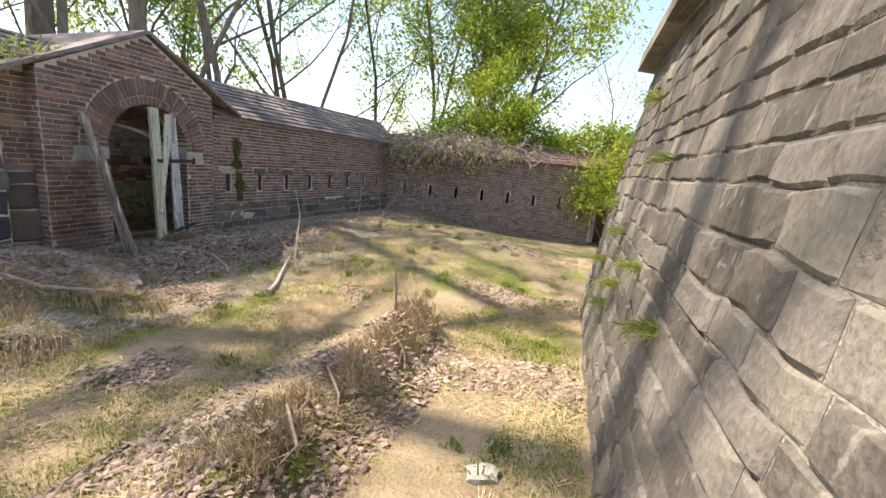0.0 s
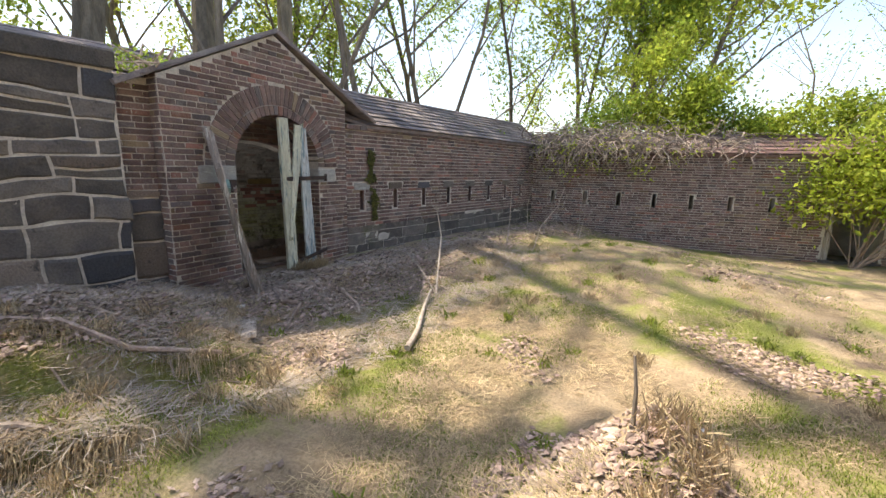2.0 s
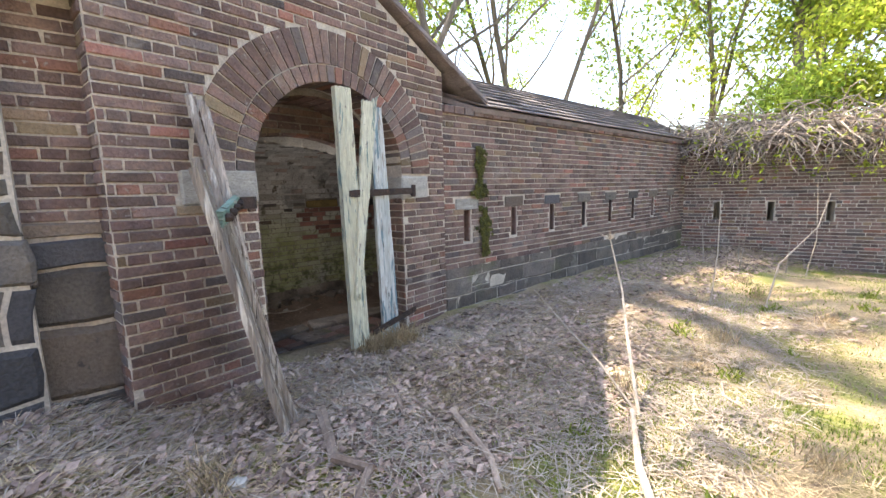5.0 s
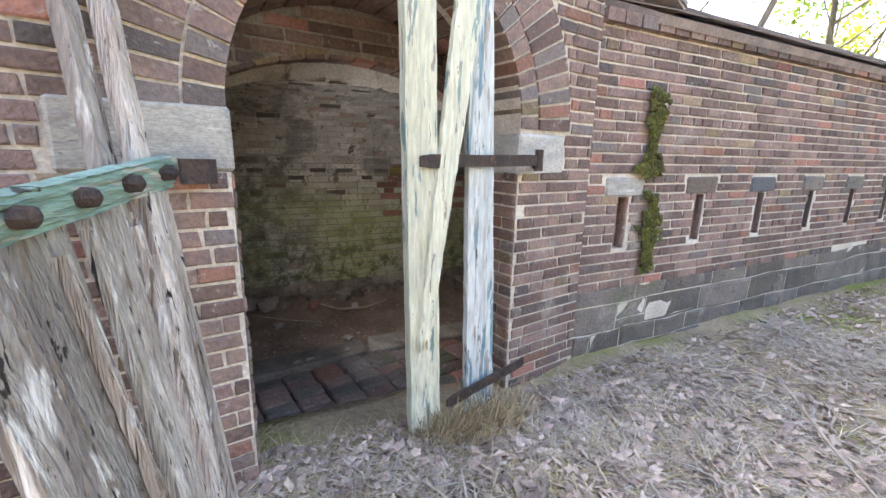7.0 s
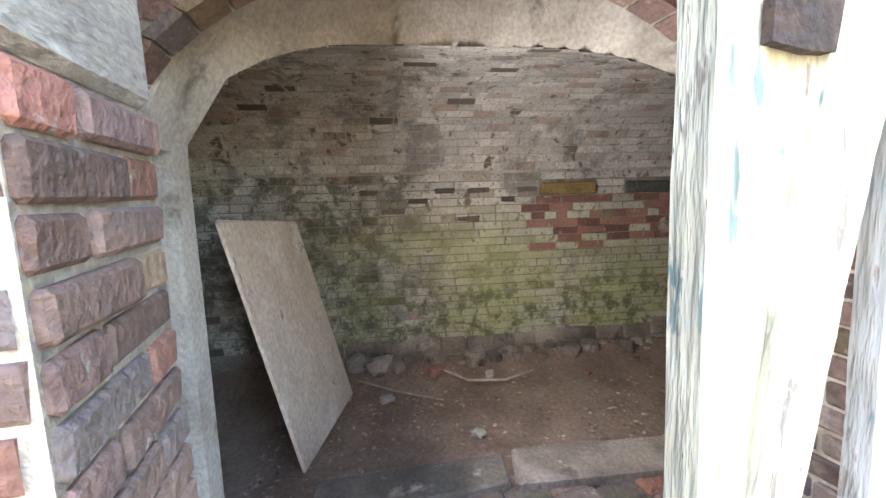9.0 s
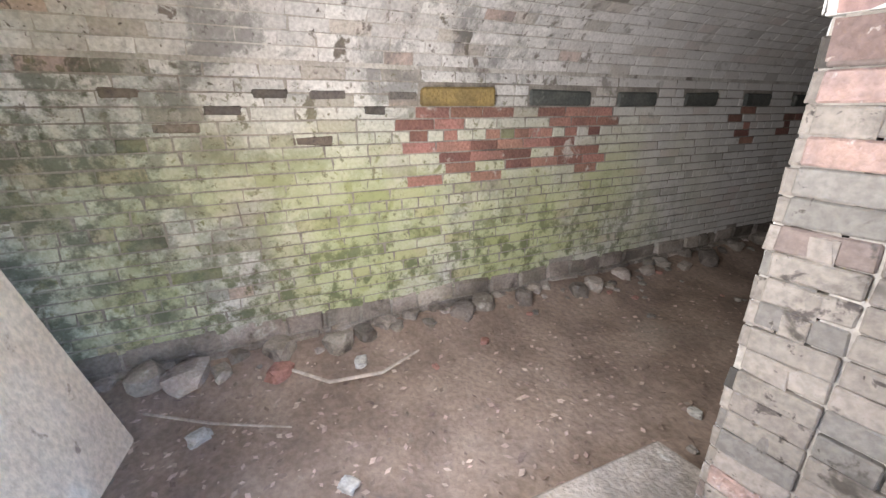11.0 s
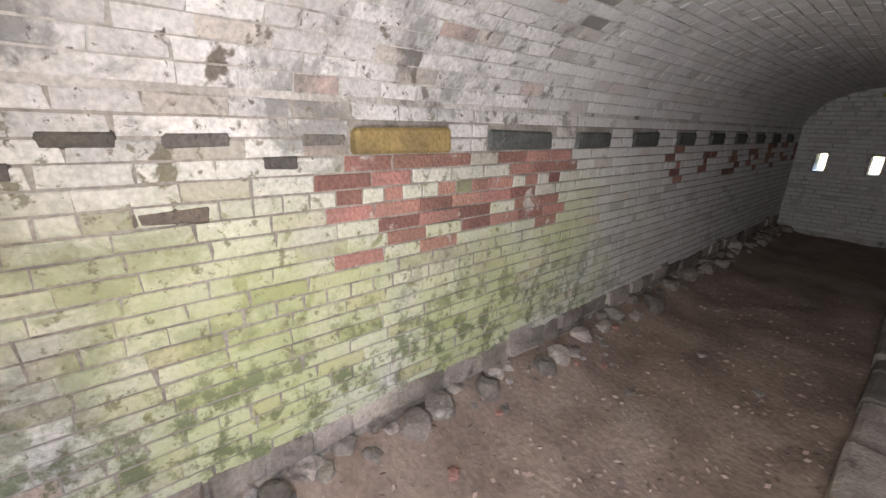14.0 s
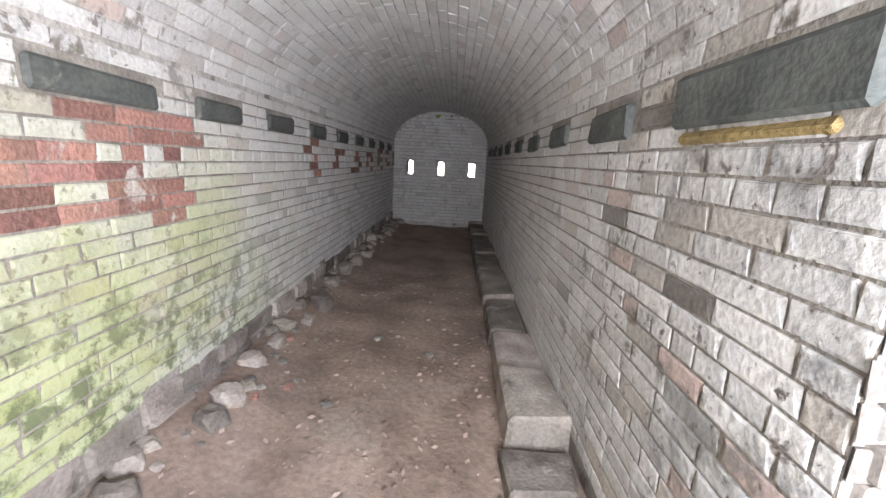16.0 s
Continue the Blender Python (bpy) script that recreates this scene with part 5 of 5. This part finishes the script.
def stalk(at, pts, r, label, head=False):
    root = empty("dead_stalk", at, label=label, category="stalk")
    s = Soup()
    s.tube(pts, [r * (1 - 0.6 * i / (len(pts) - 1)) for i in range(len(pts))], 5)
    if head:
        rng = random.Random(9)
        for k in range(14):
            e = Vector(pts[-1])
            s.tube([e, e + Vector((rng.gauss(0, 0.05), rng.gauss(0, 0.05), rng.uniform(0.0, 0.09)))], [0.004, 0.002], 4)
    s.done("stem", M_STALK, root)
    return root


def gz(x, y):
    return yard(x, y)


stalk((-4.05, 6.3, gz(-4.05, 6.3)), [(0, 0, 0), (-0.25, 0.35, 0.35), (-0.42, 0.6, 0.62), (-0.55, 0.65, 0.98)], 0.014, "pale bent dead stalk with a dry flower head", True)
stalk((-4.05, 6.3, gz(-4.05, 6.3)), [(0, 0, 0), (-0.3, 0.1, 0.2), (-0.75, 0.2, 0.45), (-0.9, 0.15, 0.62)], 0.010, "pale bent dead stalk standing in the straw")
stalk((-3.9, 8.6, gz(-3.9, 8.6)), [(0, 0, 0), (0.05, 0.1, 0.4), (0.28, 0.2, 0.75), (0.33, 0.3, 1.05)], 0.010, "tall thin dead stalk")
stalk((-4.3, 8.4, gz(-4.3, 8.4)), [(0, 0, 0), (0.02, 0.05, 0.5), (0.0, 0.1, 1.05)], 0.009, "tall thin dead stalk")
for k, (x, y) in enumerate(((-5.0, 10.5), (-4.7, 11.0), (-4.2, 11.3), (-4.5, 10.2), (-3.9, 10.6))):
    stalk((x, y, gz(x, y)), [(0, 0, 0), (0.03 * k - 0.05, 0.02, 0.5), (0.02, 0.05, 0.9 + 0.08 * k)], 0.007, "thin dead stalk near the wall corner")
stick = Soup()
stick.tube([(-3.25, 4.95, gz(-3.25, 4.95) + 0.05), (-3.45, 5.3, gz(-3.45, 5.3) + 0.06), (-3.85, 5.85, gz(-3.85, 5.85) + 0.04), (-4.05, 6.2, gz(-4.05, 6.2) + 0.1)], [0.028, 0.024, 0.02, 0.014], 7)
tagged(stick.done("branch", M_STALK), "pale dead branch lying on the grass", "branch")
for pts, r in (([(-5.1, 4.75), (-4.75, 4.65), (-4.6, 4.75), (-4.45, 4.55), (-4.3, 4.4)], 0.035), ([(-5.2, 4.95), (-4.95, 5.15), (-4.8, 5.1)], 0.02), ([(-4.7, 5.35), (-4.35, 5.3), (-4.2, 5.2)], 0.022), ([(-5.4, 3.4), (-5.2, 3.8), (-5.15, 4.15)], 0.02),
               ([(-4.9, 2.4), (-4.55, 2.9), (-4.2, 3.2), (-4.0, 3.7)], 0.03), ([(-4.3, 2.0), (-3.9, 2.6), (-3.5, 2.95)], 0.025), ([(-5.0, 3.0), (-4.6, 3.3), (-4.4, 3.45)], 0.016), ([(-1.6, 3.6), (-1.35, 3.45), (-1.2, 3.5)], 0.012)):
    s = Soup()
    s.tube([(x, y, gz(x, y) + r * 0.8) for x, y in pts], [r * (1 - 0.15 * i) for i in range(len(pts))], 7)
    tagged(s.done("branch", M_TWIG), "weathered brown branch lying on the leaf litter", "branch", "fallen branches")
bp = block("fallen_plank", [(x, y, gz(-4.5, 4.1) + z) for z in (0.0, 0.035) for x, y in ((-4.72, 4.18), (-4.62, 4.28), (-4.22, 4.08), (-4.30, 3.95))], M_WOODGREY, None, 0.008)
tagged(bp, "short grey broken plank lying on the ground", "plank")
tagged(rock("field_stone", (0.05, 3.1, gz(0.05, 3.1) - 0.02), (0.16, 0.13, 0.1), M_IMPOST, 90), "flat pale stone in the grass", "stone")
tagged(rock("field_stone", (-4.85, 4.25, gz(-4.85, 4.25)), (0.07, 0.06, 0.05), M_IMPOST, 91), "small pale stone by the door", "stone")
tagged(rock("field_stone", (-1.05, 5.3, gz(-1.05, 5.3)), (0.07, 0.06, 0.04), M_IMPOST, 92), "small pale stone in the grass", "stone")
s = Soup()
hp = gz(-1.28, 4.55)
s.tube([(-1.28, 4.55, hp - 0.1), (-1.29, 4.56, hp + 0.18), (-1.32, 4.58, hp + 0.36)], [0.014, 0.012, 0.008], 6)
tagged(s.done("stake", M_BARK), "thin dark stake standing in the earth ridge", "stake")
s = Soup()
for k in range(5):
    a = rng.uniform(2.6, 4.2)
    x = -0.92 - 0.15 * rng.random()
    h = gz(x, a)
    s.tube([(x, a, h - 0.03), (x + rng.uniform(-0.1, 0.1), a - 0.1, h + 0.09), (x + rng.uniform(0, 0.25), a - 0.25, h + 0.02), (x + 0.2, a - 0.35, h - 0.05)], [0.011, 0.010, 0.008, 0.004], 6)
tagged(s.done("roots", M_TWIG), "bare brown roots sticking out of the eroded ridge", "root", kind="stuff")


# ---- ground cover ----
def cover(name, count, region, pick, length, width, material, seed, lay_down, label, cat):
    """Thin blades strewn over the yard."""
    rng = random.Random(seed)
    s, made = Soup(), 0
    while made < count:
        x, y = region(rng)
        if x < -5.9 or far_side(x, y) > -0.1 or x > scarp_p(y, 0.5)[0] - 0.05 or not pick(x, y, rng):
            continue
        made += 1
        h = yard(x, y) - 0.004
        a, l = rng.random() * 6.283, length * rng.uniform(0.4, 1.3)
        up = rng.uniform(*lay_down)
        d = Vector((math.cos(a) * math.cos(up), math.sin(a) * math.cos(up), math.sin(up)))
        sd_ = Vector((-math.sin(a), math.cos(a), 0)) * width * rng.uniform(0.6, 1.3)
        b = Vector((x, y, h))
        m, e = b + d * l * 0.6, b + d * l + Vector((0, 0, -0.25 * l * math.sin(up)))
        s.add([b - sd_, b + sd_, m + sd_ * 0.7, m - sd_ * 0.7, e], [(0, 1, 2, 3), (3, 2, 4)])
    tagged(s.done(name, material), label, cat, kind="stuff")


def near_far(rng):
    if rng.random() < 0.6:
        return rng.uniform(-5.9, 0.9), 1.0 + rng.random() ** 1.2 * 6
    return rng.uniform(-5.9, 3.5), rng.uniform(4, 14.5)


def green(x, y, rng):
    n = noise.noise((x * 0.9, y * 0.9, 9)) + 0.5 * noise.noise((x * 3, y * 3, 4))
    return n + 0.25 * bump_at(x, y, -3.6, 7.6, 1.2, 1.3, 1) > -0.16 + 0.34 * rng.random() and x > -4.7


def strawy(x, y, rng):
    n = noise.noise((x * 1.1, y * 1.1, 30)) + 0.5 * noise.noise((x * 3.3, y * 3.3, 14))
    return n + 0.3 * sm(x, -4.0, -4.8) > -0.1 + 0.35 * rng.random()


cover("grass", 170000, near_far, green, 0.036, 0.0024, M_GRASS, 1, (0.5, 1.4), "thin green spring grass", "grass")
cover("straw", 150000, near_far, strawy, 0.12, 0.0024, M_STRAW, 2, (0.02, 0.45), "flattened dry straw", "straw")


cover("straw", 30000, lambda r: (r.uniform(-5.8, -3.4), r.uniform(1.6, 8.5)), lambda x, y, r: r.random() < 0.4 + noise.noise((x * 1.7, y * 1.7, 70)), 0.20, 0.0035, M_STALK, 5, (0.02, 0.3), "pale broken stems strewn beside the wall", "straw")
s = Soup()
for k in range(170):
    x, y = rt.uniform(-5.5, -3.7), rt.uniform(1.8, 7.5)
    a, l = rt.random() * 6.3, rt.uniform(0.15, 0.55)
    pts = [(x + math.cos(a + 0.3 * i) * l * i / 3, y + math.sin(a + 0.3 * i) * l * i / 3) for i in range(4)]
    if all(-5.75 < p[0] for p in pts):
        s.tube([(p, q, yard(p, q) + 0.012) for p, q in pts], [0.008, 0.007, 0.006, 0.003], 5)
tagged(s.done("twigs", M_TWIG), "thin broken twigs scattered on the leaf litter", "twigs", kind="stuff")


def leafy(x, y, rng):
    if x < -4.3 or (y < 4.7 and -1.9 < x < -0.55 and rng.random() < 0.75):
        return True
    return noise.noise((x * 0.8, y * 0.8, 50)) > 0.28 + 0.3 * rng.random()


rng = random.Random(61)
s, made = Soup(), 0
while made < 38000:
    x, y = near_far(rng)
    if x < -5.9 or far_side(x, y) > -0.1 or x > scarp_p(y, 0.5)[0] - 0.05 or not leafy(x, y, rng):
        continue
    made += 1
    a, r, t = rng.random() * 6.3, rng.uniform(0.012, 0.035), rng.uniform(-0.7, 0.7)
    c = Vector((x, y, yard(x, y) + 0.004 + abs(t) * r))
    e, f = Vector((math.cos(a), math.sin(a), t * 0.5)) * r, Vector((-math.sin(a), math.cos(a), t)) * r * 0.55
    s.add([c - e, c - f, c + e, c + f, c + Vector((0, 0, 0.006))], [(0, 1, 4), (1, 2, 4), (2, 3, 4), (3, 0, 4)])
tagged(s.done("leaf_litter", M_LITTER), "brown and grey dead leaves on the ground", "litter", kind="stuff")
clumps, greens = Soup(), Soup()
for k in range(98):
    x, y = (rt.uniform(-5.0, -3.2), rt.uniform(2.0, 4.6)) if k < 30 else (rt.gauss(-1.0, 0.07), rt.uniform(2.2, 4.9)) if k < 78 else (rt.uniform(-4.4, 0), rt.uniform(5.5, 10))
    tuft((x, y, yard(x, y) - 0.01), 60, rt.uniform(0.14, 0.26), M_STRAW, 300 + k, "", (rt.uniform(-0.4, 0.4), rt.uniform(-0.6, 0.2), 0.5), 0.5, width=0.003, droop=0.9, into=clumps)
for k in range(70):
    t = rt.random()
    x, y = (-4.85 + 0.95 * t, 2.35 + 1.5 * t) if k % 2 else (-4.0 + 0.55 * t, 2.1 + 0.9 * t)
    x, y = x + rt.gauss(0, 0.05), y + rt.gauss(0, 0.05)
    tuft((x, y, yard(x, y)), 60, rt.uniform(0.10, 0.19), M_STRAW, 600 + k, "", (0.8, -0.5, 0.0), 0.4, width=0.003, droop=0.9, into=clumps)
for k in range(45):
    x, y = rt.uniform(-4.4, 0.3), rt.uniform(2.0, 10)
    tuft((x, y, yard(x, y) - 0.01), 40, rt.uniform(0.07, 0.14), M_GRASS, 400 + k, "", (0, 0, 1), 0.6, width=0.006, into=greens)
for k in range(26):
    x, y = rt.uniform(-5.80, -5.62), rt.uniform(5.35, 5.95)
    tuft((x, y, yard(x, y) - 0.01), 34, rt.uniform(0.14, 0.30), M_STRAW, 800 + k, "", (0.15, 0, 1), 0.45, width=0.0025, droop=0.35, into=clumps)
tagged(clumps.done("straw_clumps", M_STRAW), "drooping clumps of dry straw", "straw", kind="stuff")
tagged(greens.done("grass_clumps", M_GRASS), "small tufts of fresh green grass", "grass", kind="stuff")

# ---- roof slates ----
def slates(parent, quad, rows, cols, material, rng, t=0.012, gap=0.006):
    """Long slates on a roof slope, each a part; a,b along the eave, d,c along the ridge."""
    a, b, c, d = [Vector(q) for q in quad]
    n = (b - a).cross(d - a).normalized()
    if n.z < 0:
        n = -n
    for r in range(rows):
        u0 = -rng.random() / cols
        while u0 < 1:
            w = rng.uniform(0.7, 1.3) / cols
            x0, x1 = max(u0, 0), min(u0 + w, 1)
            u0 += w
            if x1 - x0 < 0.2 / cols:
                continue
            pt = lambda x, y: a.lerp(b, x).lerp(d.lerp(c, x), y)
            y0, y1 = r / rows, min((r + 1.12) / rows, 1)
            l = t * rng.uniform(0.8, 1.6)
            q = [pt(x0 + gap / 5, y0) + n * (l + 0.012), pt(x1 - gap / 5, y0) + n * (l + 0.012), pt(x1 - gap / 5, y1) + n * 0.004, pt(x0 + gap / 5, y1) + n * 0.004]
            s = Soup()
            s.box(q + [p - n * 0.008 for p in q])
            s.done("slate", material, parent)


rg = random.Random(91)
slates(roof, [(-5.96, 6.95, 2.60), (-5.96, 13.05, 2.60), (RIDGE_X, 14.3, RIDGE_Z), (RIDGE_X, 5.0, RIDGE_Z)], 9, 16, M_ROOF, rg)
slates(proofl, [(-5.60, 3.65, 2.66), (-8.6, 3.65, 2.66), (-8.6, 5.34, 3.52), (-5.78, 5.34, 3.52)], 8, 7, M_ROOF, rg)
slates(proofr, [(-5.95, 7.02, 2.63), (-7.4, 7.02, 2.63), (-7.4, 5.38, 3.525), (-5.82, 5.38, 3.525)], 7, 4, M_ROOF, rg)
slates(roofl, [(-5.88, -2.0, 2.9), (-5.88, 3.7, 2.75), (RIDGE_X, 5.2, RIDGE_Z), (RIDGE_X, -2.0, RIDGE_Z)], 7, 10, M_ROOF, rg)
slates(rooffar, [FAR.p(-0.3, 0.10, FTOP), FAR.p(10, 0.10, FTOP), FAR.p(10, -1.8, 3.0), FAR.p(-0.9, -1.8, 3.0)], 6, 14, M_ROOFRED, rg)
